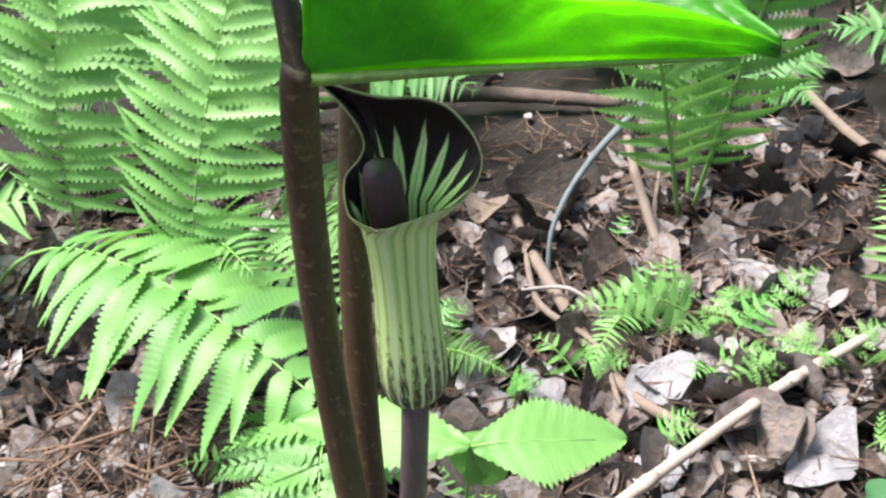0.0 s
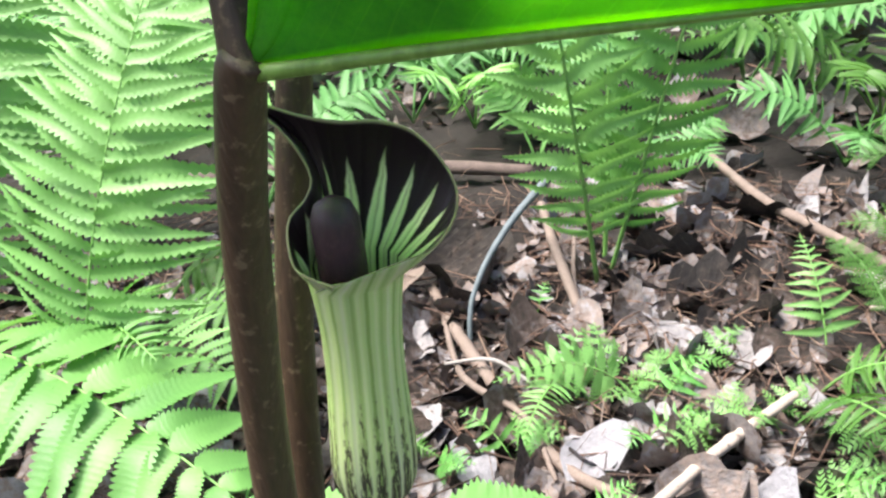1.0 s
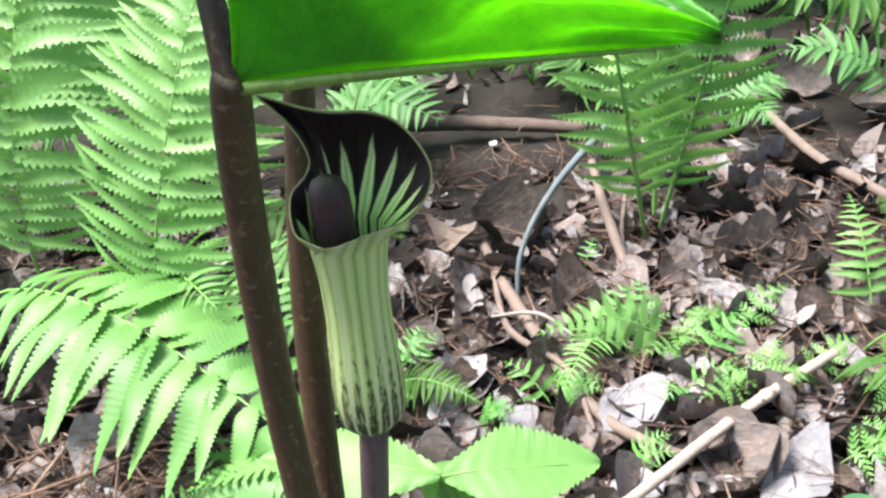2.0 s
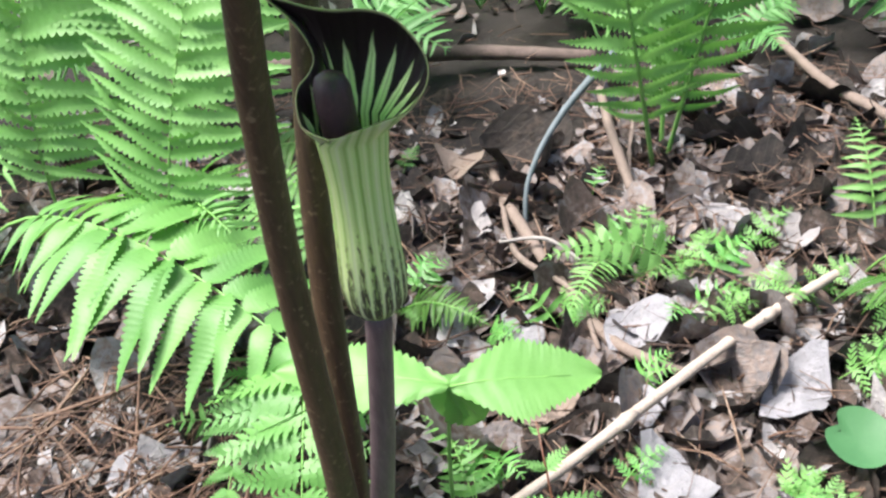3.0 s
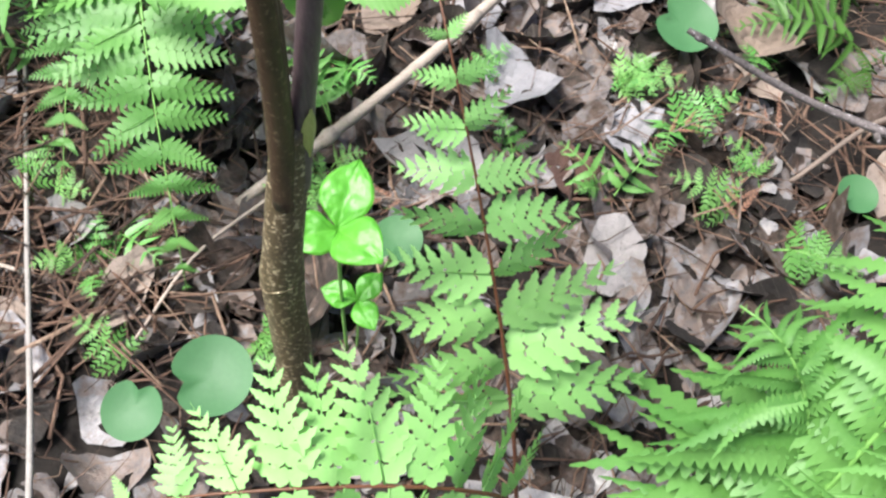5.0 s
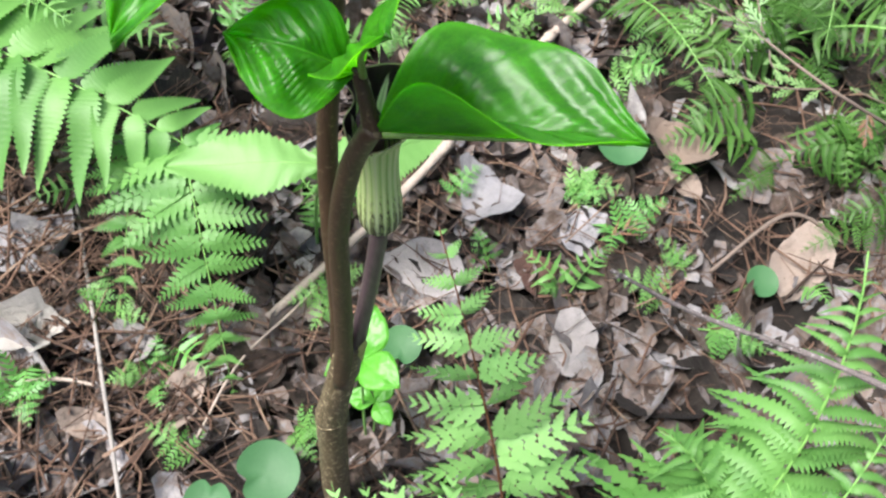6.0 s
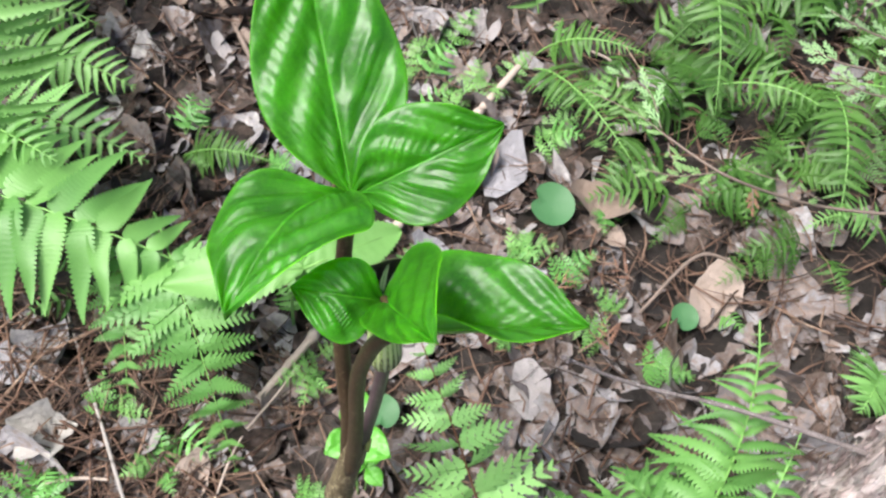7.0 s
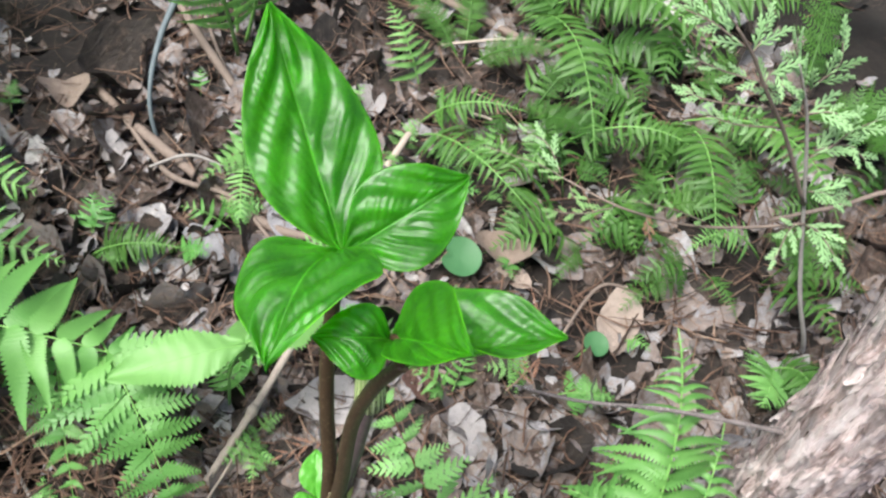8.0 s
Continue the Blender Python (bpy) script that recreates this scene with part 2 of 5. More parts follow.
def soil_material():
    m, t, p = nodes_of("forest_soil")
    a = noise_tex(t, 9.0, 6.0, 0.7, position(t))
    b = noise_tex(t, 160.0, 6.0, 0.75, position(t))
    col = ramp(t, calc(t, "ADD", calc(t, "MULTIPLY", a, 0.5), calc(t, "MULTIPLY", b, 0.5)),
               [(0.3, (0.007, 0.005, 0.004)), (0.5, (0.020, 0.014, 0.011)), (0.7, (0.060, 0.042, 0.033))])
    t.links.new(col, p.inputs["Base Color"])
    p.inputs["Roughness"].default_value = 0.9
    bump(t, p, b, 1.0, 0.01)
    return m


def bark_material(name, stops):
    m, t, p = nodes_of(name)
    mp = nd(t, "Mapping")
    mp.inputs["Scale"].default_value = (1.0, 1.0, 0.16)
    t.links.new(position(t), mp.inputs["Vector"])
    a = noise_tex(t, 75.0, 6.0, 0.7, mp.outputs["Vector"])
    b = noise_tex(t, 260.0, 5.0, 0.7, mp.outputs["Vector"])
    col = ramp(t, calc(t, "ADD", calc(t, "MULTIPLY", a, 0.65), calc(t, "MULTIPLY", b, 0.35)),
               stops)
    each = calc(t, "FRACT", calc(t, "ADD", t.nodes.new("ShaderNodeObjectInfo").outputs["Random"], t.nodes.new("ShaderNodeNewGeometry").outputs["Random Per Island"]))
    shift = calc(t, "MULTIPLY_ADD", each, 0.75, 0.42)
    col = mixc(t, 1.0, col, shift, "MULTIPLY")
    t.links.new(col, p.inputs["Base Color"])
    p.inputs["Roughness"].default_value = 0.85
    bump(t, p, calc(t, "ADD", a, calc(t, "MULTIPLY", b, 0.4)), 1.0, 0.012)
    return m


def spathe_materials():
    """Outside: pale green in broad soft bands, with broken purple dashes low down. Inside: near-black purple with pale tongues that rise from the throat."""
    made = []
    for inner in (False, True):
        m, t, p = nodes_of("spathe_inside" if inner else "spathe_outside")
        uv = t.nodes.new("ShaderNodeUVMap").outputs["UV"]
        sep = t.nodes.new("ShaderNodeSeparateXYZ")
        t.links.new(uv, sep.inputs[0])
        u, v = sep.outputs[0], sep.outputs[1]
        warp = noise_tex(t, 7.0, 3.0, 0.6, uv)
        wob = calc(t, "MULTIPLY_ADD", warp, 0.009, u)
        bands = calc(t, "MULTIPLY", wob, 19.0)
        tri = calc(t, "ABSOLUTE", calc(t, "SUBTRACT", calc(t, "MULTIPLY", calc(t, "FRACT", bands), 2.0), 1.0))
        own = nd(t, "TexWhiteNoise")
        own.noise_dimensions = "1D"
        t.links.new(calc(t, "FLOOR", bands), own.inputs["W"])
        own = own.outputs["Value"]
        hair = calc(t, "ABSOLUTE", calc(t, "SINE", calc(t, "MULTIPLY", wob, 150.0)))
        mp = nd(t, "Mapping")
        mp.inputs["Scale"].default_value = (90.0, 16.0, 1.0)
        t.links.new(uv, mp.inputs["Vector"])
        dash = noise_tex(t, 1.0, 5.0, 0.8, mp.outputs["Vector"])
        fine = noise_tex(t, 600.0, 4.0, 0.7, position(t))
        green = ramp(t, calc(t, "ADD", calc(t, "MULTIPLY", tri, 0.6), calc(t, "ADD", calc(t, "MULTIPLY", own, 0.22), calc(t, "MULTIPLY", hair, 0.18))),
                     [(0.15, (0.90, 0.95, 0.66)), (0.50, (0.78, 0.90, 0.46)), (0.92, (0.46, 0.66, 0.20))])
        if inner:
            length = calc(t, "MULTIPLY_ADD", own, 0.34, 0.56)
            rest = calc(t, "SUBTRACT", 0.84, calc(t, "MULTIPLY", calc(t, "DIVIDE", calc(t, "SUBTRACT", v, 1.12, clamp=True), length), 0.97))
            keep = calc(t, "MULTIPLY", calc(t, "SUBTRACT", rest, tri), 6.0, clamp=True)
            core = calc(t, "MULTIPLY", calc(t, "SUBTRACT", 0.16, tri), calc(t, "MULTIPLY", dash, 9.0), clamp=True)
            keep = calc(t, "MULTIPLY", keep, calc(t, "SUBTRACT", 1.0, calc(t, "MULTIPLY", core, 0.55)))
            rim = calc(t, "MULTIPLY", calc(t, "SUBTRACT", v, 1.975), 60.0, clamp=True)
            col = mixc(t, keep, (0.010, 0.005, 0.006), mixc(t, calc(t, "MULTIPLY", hair, 0.5), (0.80, 0.90, 0.50), (0.50, 0.68, 0.24)))
            col = mixc(t, rim, col, (0.22, 0.22, 0.10))
        else:
            low = calc(t, "MULTIPLY", calc(t, "SUBTRACT", 0.66, v), 1.9, clamp=True)
            stripe = calc(t, "MULTIPLY", calc(t, "SUBTRACT", tri, calc(t, "MULTIPLY_ADD", low, -0.62, 0.72)), 4.0, clamp=True)
            spots = calc(t, "MULTIPLY", calc(t, "SUBTRACT", dash, calc(t, "MULTIPLY_ADD", low, -0.17, 0.58)), 14.0, clamp=True)
            fac = calc(t, "MULTIPLY", calc(t, "MULTIPLY", stripe, spots), calc(t, "MULTIPLY", low, 5.0, clamp=True))
            foot = calc(t, "MULTIPLY", calc(t, "SUBTRACT", 0.07, v), 14.0, clamp=True)
            col = mixc(t, calc(t, "MULTIPLY", fac, 0.9), green, (0.055, 0.034, 0.040))
            col = mixc(t, calc(t, "MULTIPLY", foot, 0.6), col, (0.30, 0.42, 0.12))
        t.links.new(col, p.inputs["Base Color"])
        p.inputs["Roughness"].default_value = 0.42 if inner else 0.42
        bump(t, p, calc(t, "ADD", calc(t, "ADD", tri, calc(t, "MULTIPLY", hair, 0.4)), calc(t, "MULTIPLY", fine, 0.3)), 0.35, 0.0006)
        if not inner:
            tr = nd(t, "BsdfTranslucent")
            t.links.new(col, tr.inputs["Color"])
            mix = nd(t, "MixShader", Fac=0.5)
            t.links.new(p.outputs[0], mix.inputs[1])
            t.links.new(tr.outputs[0], mix.inputs[2])
            t.links.new(mix.outputs[0], t.nodes["Material Output"].inputs["Surface"])
        made.append(m)
    return made


SOIL = soil_material()
BARK = bark_material("shaggy_cedar_bark", [(0.33, (0.10, 0.06, 0.05)), (0.41, (0.36, 0.25, 0.225)), (0.49, (0.70, 0.55, 0.53)), (0.62, (0.86, 0.75, 0.74))])
BARK_CORE = bark_material("cedar_inner_bark", [(0.32, (0.06, 0.038, 0.030)), (0.44, (0.20, 0.13, 0.11)), (0.55, (0.42, 0.31, 0.29)), (0.66, (0.60, 0.48, 0.46))])
SPATHE_OUT, SPATHE_IN = spathe_materials()

# ---- mesh tools ----


def mesh_of(name, verts, faces, mats, uvs=None, smooth=True, slots=None):
    me = bpy.data.meshes.new(name)
    me.from_pydata([tuple(map(float, v)) for v in verts], [], [tuple(map(int, f)) for f in faces])
    for m in mats if isinstance(mats, (list, tuple)) else [mats]:
        me.materials.append(m)
    if uvs is not None:
        layer = me.uv_layers.new(name="UVMap")
        idx = np.empty(len(me.loops), dtype=np.int32)
        me.loops.foreach_get("vertex_index", idx)
        layer.data.foreach_set("uv", np.asarray(uvs, dtype=np.float32)[idx].ravel())
    if slots is not None:
        me.polygons.foreach_set("material_index", np.asarray(slots, dtype=np.int32))
    if smooth:
        me.polygons.foreach_set("use_smooth", np.ones(len(me.polygons), dtype=bool))
    me.update()
    return me


def part(name, mesh, parent, label="", m=None):
    """Links a mesh as one part under a thing or part, in world coordinates or at the pose m."""
    ob = new(name, mesh)
    if parent is not None:
        ob.parent = parent
        ob.matrix_parent_inverse = parent.matrix_world.inverted() if parent.parent is None else Matrix.Identity(4)
    if m is not None:
        ob.matrix_basis = m
    if label:
        tagged(ob, label)
    return ob


def anchor(name, label, category, group="", kind=""):
    """An empty at the world's origin that parents the parts of a thing."""
    return tagged(new(name), label, category, group, kind)


def bez(a, b, c, t):
    a, b, c = (np.asarray(p, float) for p in (a, b, c))
    t = np.asarray(t, float)[..., None]
    return (1 - t) ** 2 * a + 2 * t * (1 - t) * b + t * t * c


def spline(points, n):
    """Catmull-Rom through the points, n samples."""
    p = np.asarray(points, float)
    p = np.vstack([2 * p[0] - p[1], p, 2 * p[-1] - p[-2]])
    s = np.linspace(0, len(p) - 3 - 1e-6, n)
    i, f = s.astype(int), (s % 1)[:, None]
    a, b, c, d = p[i], p[i + 1], p[i + 2], p[i + 3]
    return 0.5 * (2 * b + (c - a) * f + (2 * a - 5 * b + 4 * c - d) * f**2 + (3 * b - a - 3 * c + d) * f**3)


def unit(v):
    v = np.asarray(v, float)
    return v / np.maximum(np.linalg.norm(v, axis=-1, keepdims=True), 1e-9)


def tube_arrays(path, radii, sides=10, knobs=0.0, seed=0):
    """A closed round tube along a path; knobs roughens it."""
    path = np.asarray(path, float)
    radii = np.broadcast_to(np.asarray(radii, float), (len(path),))
    r = np.random.default_rng(seed)
    tang = unit(np.gradient(path, axis=0))
    ref = np.array([0.0, 0.0, 1.0]) if abs(tang[:, 2]).mean() < 0.8 else np.array([1.0, 0.0, 0.0])
    sx = unit(np.cross(tang, ref))
    sy = np.cross(tang, sx)
    ang = np.linspace(0, 2 * math.pi, sides, endpoint=False)
    rad = radii[:, None] * (1 + knobs * r.uniform(-1, 1, (len(path), sides)))
    ring = path[:, None] + rad[..., None] * (np.cos(ang)[None, :, None] * sx[:, None] + np.sin(ang)[None, :, None] * sy[:, None])
    verts = np.vstack([ring.reshape(-1, 3), path[:1], path[-1:]])
    faces = []
    for i in range(len(path) - 1):
        for k in range(sides):
            j = (k + 1) % sides
            faces.append((i * sides + k, i * sides + j, (i + 1) * sides + j, (i + 1) * sides + k))
    a, z, last = len(verts) - 2, len(verts) - 1, (len(path) - 1) * sides
    for k in range(sides):
        j = (k + 1) % sides
        faces += [(a, j, k), (z, last + k, last + j)]
    return verts, faces


def tube(name, path, radii, mat, sides=10, knobs=0.0, seed=0):
    v, f = tube_arrays(path, radii, sides, knobs, seed)
    return mesh_of(name, v, f, mat)


def joined(name, pieces, mat, uvs=None):
    """One mesh out of many (verts, faces) pieces."""
    vs, fs, n = [], [], 0
    for v, f in pieces:
        vs.append(v)
        fs += [tuple(i + n for i in q) for q in f]
        n += len(v)
    return mesh_of(name, np.vstack(vs), fs, mat, uvs)


def placed(piece, x, y, z, o):
    """A piece's verts carried by the axes x, y, z to the place o."""
    v, f = piece
    return np.asarray(v) @ np.array([x, y, z], float) + np.asarray(o, float), f


def to_matrix(x, y, z, o):
    m = Matrix.Identity(4)
    for i, c in enumerate((x, y, z, o)):
        for k in range(3):
            m[k][i] = float(c[k])
    return m

# ---- ground ----


def rise(x, y):
    """The height of the forest floor: level with low swells near the plant."""
    return 0.012 * np.sin(2.3 * x + 0.7) * np.sin(1.9 * y - 0.4) + 0.006 * np.sin(9 * x + 3 * y) * np.sin(8 * y - 5 * x + 1)


def build_ground():
    near_x = np.arange(-1.6, 1.8, 0.025)
    near_y = np.arange(-0.8, 2.6, 0.025)
    far = np.array([0.2, 0.5, 1.0, 2.0, 4.0, 8.0, 16.0, 32.0, 64.0, 120.0])
    xs = np.concatenate([near_x[0] - far[::-1], near_x, near_x[-1] + far])
    ys = np.concatenate([near_y[0] - far[::-1], near_y, near_y[-1] + far])
    gx, gy = np.meshgrid(xs, ys)
    r = np.random.default_rng(3)
    gz = rise(gx, gy) - 0.012 + 0.004 * r.uniform(-1, 1, gx.shape)
    n = len(xs)
    faces = [(j * n + i, j * n + i + 1, (j + 1) * n + i + 1, (j + 1) * n + i) for j in range(len(ys) - 1) for i in range(n - 1)]
    ob = new("ground", mesh_of("ground", np.stack([gx, gy, gz], -1).reshape(-1, 3), faces, SOIL))
    return tagged(ob, "dark brown forest soil under dry leaf litter", "ground", kind="structure")


build_ground()

# ---- leaf shapes ----


def pinna_piece(lobes, width, cut, point=1.0, sag=0.12, fold=0.12, bow=0.1, spring=0.0):
    """A fern pinna along +x, length 1: toothed or deeply lobed edges on a slightly folded, drooping blade."""
    top, bottom, mid = [], [], []
    n = lobes * 3
    for i in range(n + 1):
        s = i / n
        env = width * (min(1.0, (s + 0.05) / 0.16)) ** 0.6 * (1 - s**point) ** 0.8
        ph = (i % 3) / 3
        w = env * (1 - cut * (1.0 if i % 3 == 0 else 0.0 if i % 3 == 1 else 0.25)) + 0.004
        shift = 0.35 * w * (1 if ph > 0 else 0.2)
        z = -sag * s * s
        y0 = bow * s * s + spring * s
        mid.append((s, y0, z))
        top.append((min(s + shift * 0.5, 1.02), y0 + w, z + fold * w))
        bottom.append((min(s + shift * 0.5, 1.02), y0 - w, z + fold * w))
    v = np.array(mid + top + bottom)
    k = n + 1
    f = []
    for i in range(n):
        f += [(i, i + 1, k + i + 1, k + i), (i + 1, i, 2 * k + i, 2 * k + i + 1)]
    return v, f


def pinnate_piece(pairs, length, width, angle=65, shape=1.25, lobes=3):
    """A twice-divided pinna along +x, length 1: a midrib with small lobed pinnules on both sides."""
    small = pinna_piece(lobes, width, 0.35, 1.6, 0.08, 0.15, 0.0)
    vs, fs, n = [], [], 0
    v, f = tube_arrays([(0, 0, 0), (0.5, 0, -0.01), (1, 0, -0.07)], [0.008, 0.006, 0.002], 3)
    vs.append(v), fs.extend(f)
    n = len(v)
    for i in range(pairs):
        s = 0.05 + 0.93 * i / pairs
        ln = length * (1 - s**shape) ** 0.8 * min(1.0, 0.75 + 2 * s) + 0.02
        for side in (1, -1):
            a = math.radians(angle - 18 * s) * side
            d = np.array([math.cos(a), math.sin(a), 0.04])
            x, y = d * ln, np.array([-d[1], d[0], 0]) * ln
            v, f = placed(small, x, y, (0, 0, ln), (s + 0.012 * side, 0, -0.07 * s * s))
            vs.append(v)
            fs.extend([tuple(q + n for q in face) for face in f])
            n += len(v)
    return np.vstack(vs), fs


PIECES = {
    "toothed": pinna_piece(14, 0.135, 0.58, 1.7, 0.22, 0.35, -0.02),
    "drooping": pinna_piece(22, 0.175, 0.28, 1.3, 0.26, 0.30, 0.04),
    "lobed": pinna_piece(17, 0.15, 0.6, 1.5, 0.60, 0.40, -0.85, 0.40),
    "lacy": pinnate_piece(10, 0.26, 0.26),
    "open": pinnate_piece(7, 0.37, 0.25, 58, 1.2, 4),
    "sprig": pinnate_piece(5, 0.34, 0.24, 52, 1.4, 3),
    "fine": pinna_piece(16, 0.082, 0.5, 1.8, 0.20, 0.35, 0.0),
    "simple": pinna_piece(7, 0.13, 0.3, 2.0, 0.14, 0.2, 0.1),
    "spray": pinnate_piece(9, 0.13, 0.24, 38, 1.2, 1),
    "cut": pinnate_piece(7, 0.24, 0.24, 62, 1.5, 1),
}


def scaly_piece(pairs=7):
    """A flat cedar spray along +x, length 1: rounded scaly twiglets set by turns on a thicker axis."""
    pieces = [tube_arrays([(0, 0, 0), (0.5, 0, 0.01), (0.92, 0, 0), (1.0, 0, -0.01)], [0.035, 0.045, 0.035, 0.006], 5)]
    for i in range(pairs):
        q = 0.08 + 0.80 * i / pairs
        side = 1 if i % 2 else -1
        ln = 0.36 * (1 - 0.55 * q)
        a = math.radians(40 - 8 * q) * side
        d = np.array((math.cos(a), math.sin(a), 0.05)) * ln
        o = np.array((q, 0.0, 0.0))
        pieces.append(tube_arrays([o, o + 0.6 * d, o + d + (0.02, 0, 0)], [0.030, 0.040, 0.008], 5))
        b = a - math.radians(30) * side
        e = np.array((math.cos(b), math.sin(b), 0.0)) * ln * 0.45
        pieces.append(tube_arrays([o + 0.55 * d, o + 0.55 * d + 0.6 * e, o + 0.55 * d + e], [0.024, 0.030, 0.006], 5))
    verts, faces, n = [], [], 0
    for v, f in pieces:
        verts.append(v)
        faces += [tuple(i + n for i in q) for q in f]
        n += len(v)
    return np.vstack(verts), faces


PIECES["shoot"] = scaly_piece()


def width_at(kind, s):
    if kind == "lance":
        return max(0.0, math.sin(math.pi * min(1, 0.12 + 0.88 * s) ** 0.85)) ** 0.8
    if kind == "taper":
        return max(0.02, (1 - s) ** 0.75)
    if kind == "cone":
        return max(0.02, (1 - s) ** 1.08)
    if kind == "plume":
        return max(0.02, min(1.0, 0.45 + 1.4 * s) * (1 - s**3.2) ** 0.8)
    return max(0.02, (1 - s) ** 0.9)


def frond_frames(a, b, c, face, pairs, reach, kind, start, lean, seed, jitter):
    """Poses of the pinnae along a frond whose rachis runs a, b, c; face is the way its upper side looks."""
    r = np.random.default_rng(seed)
    s = (np.arange(pairs) + 0.3) / pairs
    s = start + (1 - start) * (1 - (1 - s) ** (1.35 if kind == "taper" else 1.0))
    p = bez(a, b, c, s)
    t = unit(bez(a, b, c, s + 0.01) - bez(a, b, c, s - 0.01))
    out = []
    for i in range(pairs):
        q = (s[i] - start) / (1 - start)
        ln = reach * width_at(kind, q)
        nrm = np.asarray(face, float) - np.dot(face, t[i]) * t[i]
        nrm = unit(nrm)
        side = np.cross(t[i], nrm)
        for sg in (1, -1):
            a_ = math.radians(lean + 28 * q**2 + r.normal(0, jitter))
            d = side * sg * math.cos(a_) + t[i] * math.sin(a_) + nrm * r.normal(0.03, 0.012 * jitter + 0.03)
            d = unit(d)
            y = unit(np.cross(unit(nrm + 0.035 * jitter * r.normal(0, 1) * np.cross(nrm, d)), d))
            z = np.cross(d, y)
            ll = ln * r.uniform(0.88, 1.06)
            yl = ll if sg > 0 else -ll
            out.append((d * ll, y * yl * (1 if sg > 0 else 1), z * ll, p[i] + t[i] * sg * 0.15 * ll / pairs))
    return out


def rachis_path(a, b, c, n=14):
    return bez(a, b, c, np.linspace(0, 0.995, n))


SHARED = {}


def shared_piece(kind, mat, variant=0):
    """The mesh of a piece, in one of four shapes that bend and droop differently."""
    key = (kind, mat.name, variant)
    if key not in SHARED:
        v, f = PIECES[kind]
        v = np.array(v, float)
        sweep, sag, wave = ((0.0, 0.0, 0.0), (-0.10, 0.10, 0.02), (0.08, -0.06, -0.02), (-0.04, 0.18, 0.03))[variant]
        v[:, 1] += sweep * v[:, 0] ** 2 + wave * np.sin(5 * v[:, 0])
        v[:, 2] += -sag * v[:, 0] ** 2 + wave * np.sin(7 * v[:, 0] + 9 * v[:, 1])
        SHARED[key] = mesh_of("pinna", v, f, mat)
    return SHARED[key]


def near_frond(fern, a, b, c, face=(0, -0.3, 1), pairs=18, reach=0.08, kind="lance", piece="toothed", mat=None, start=0.25,
               lean=18, thick=0.0016, stem=None, seed=0, jitter=4.0):
    """A frond whose pinnae are pieces of their own."""
    mat, stem = mat or FERN, stem or RACHIS
    fr = part("frond", tube("rachis", rachis_path(a, b, c), np.linspace(thick, thick * 0.3, 14), stem, 7), fern)
    for k, (x, y, z, o) in enumerate(frond_frames(a, b, c, face, pairs, reach, kind, start, lean, seed, jitter)):
        ob = new("pinna", shared_piece(piece, mat, (k * 7 + k // 3 + seed) % 4))
        ob.parent = fr
        ob.matrix_basis = to_matrix(x, y, z, o)
    return fr


def far_frond(fern, a, b, c, face=(0, -0.3, 1), pairs=16, reach=0.1, kind="lance", piece="simple", mat=None, start=0.2,
              lean=18, thick=0.002, seed=0):
    """A frond further off, in one mesh."""
    pieces = [tube_arrays(rachis_path(a, b, c, 8), np.linspace(thick, thick * 0.3, 8), 5)]
    for x, y, z, o in frond_frames(a, b, c, face, pairs, reach, kind, start, lean, seed, 9.0):
        pieces.append(placed(PIECES[piece], x, y, z, o))
    return part("frond", joined("frond", pieces, mat or FERN_FAR), fern)


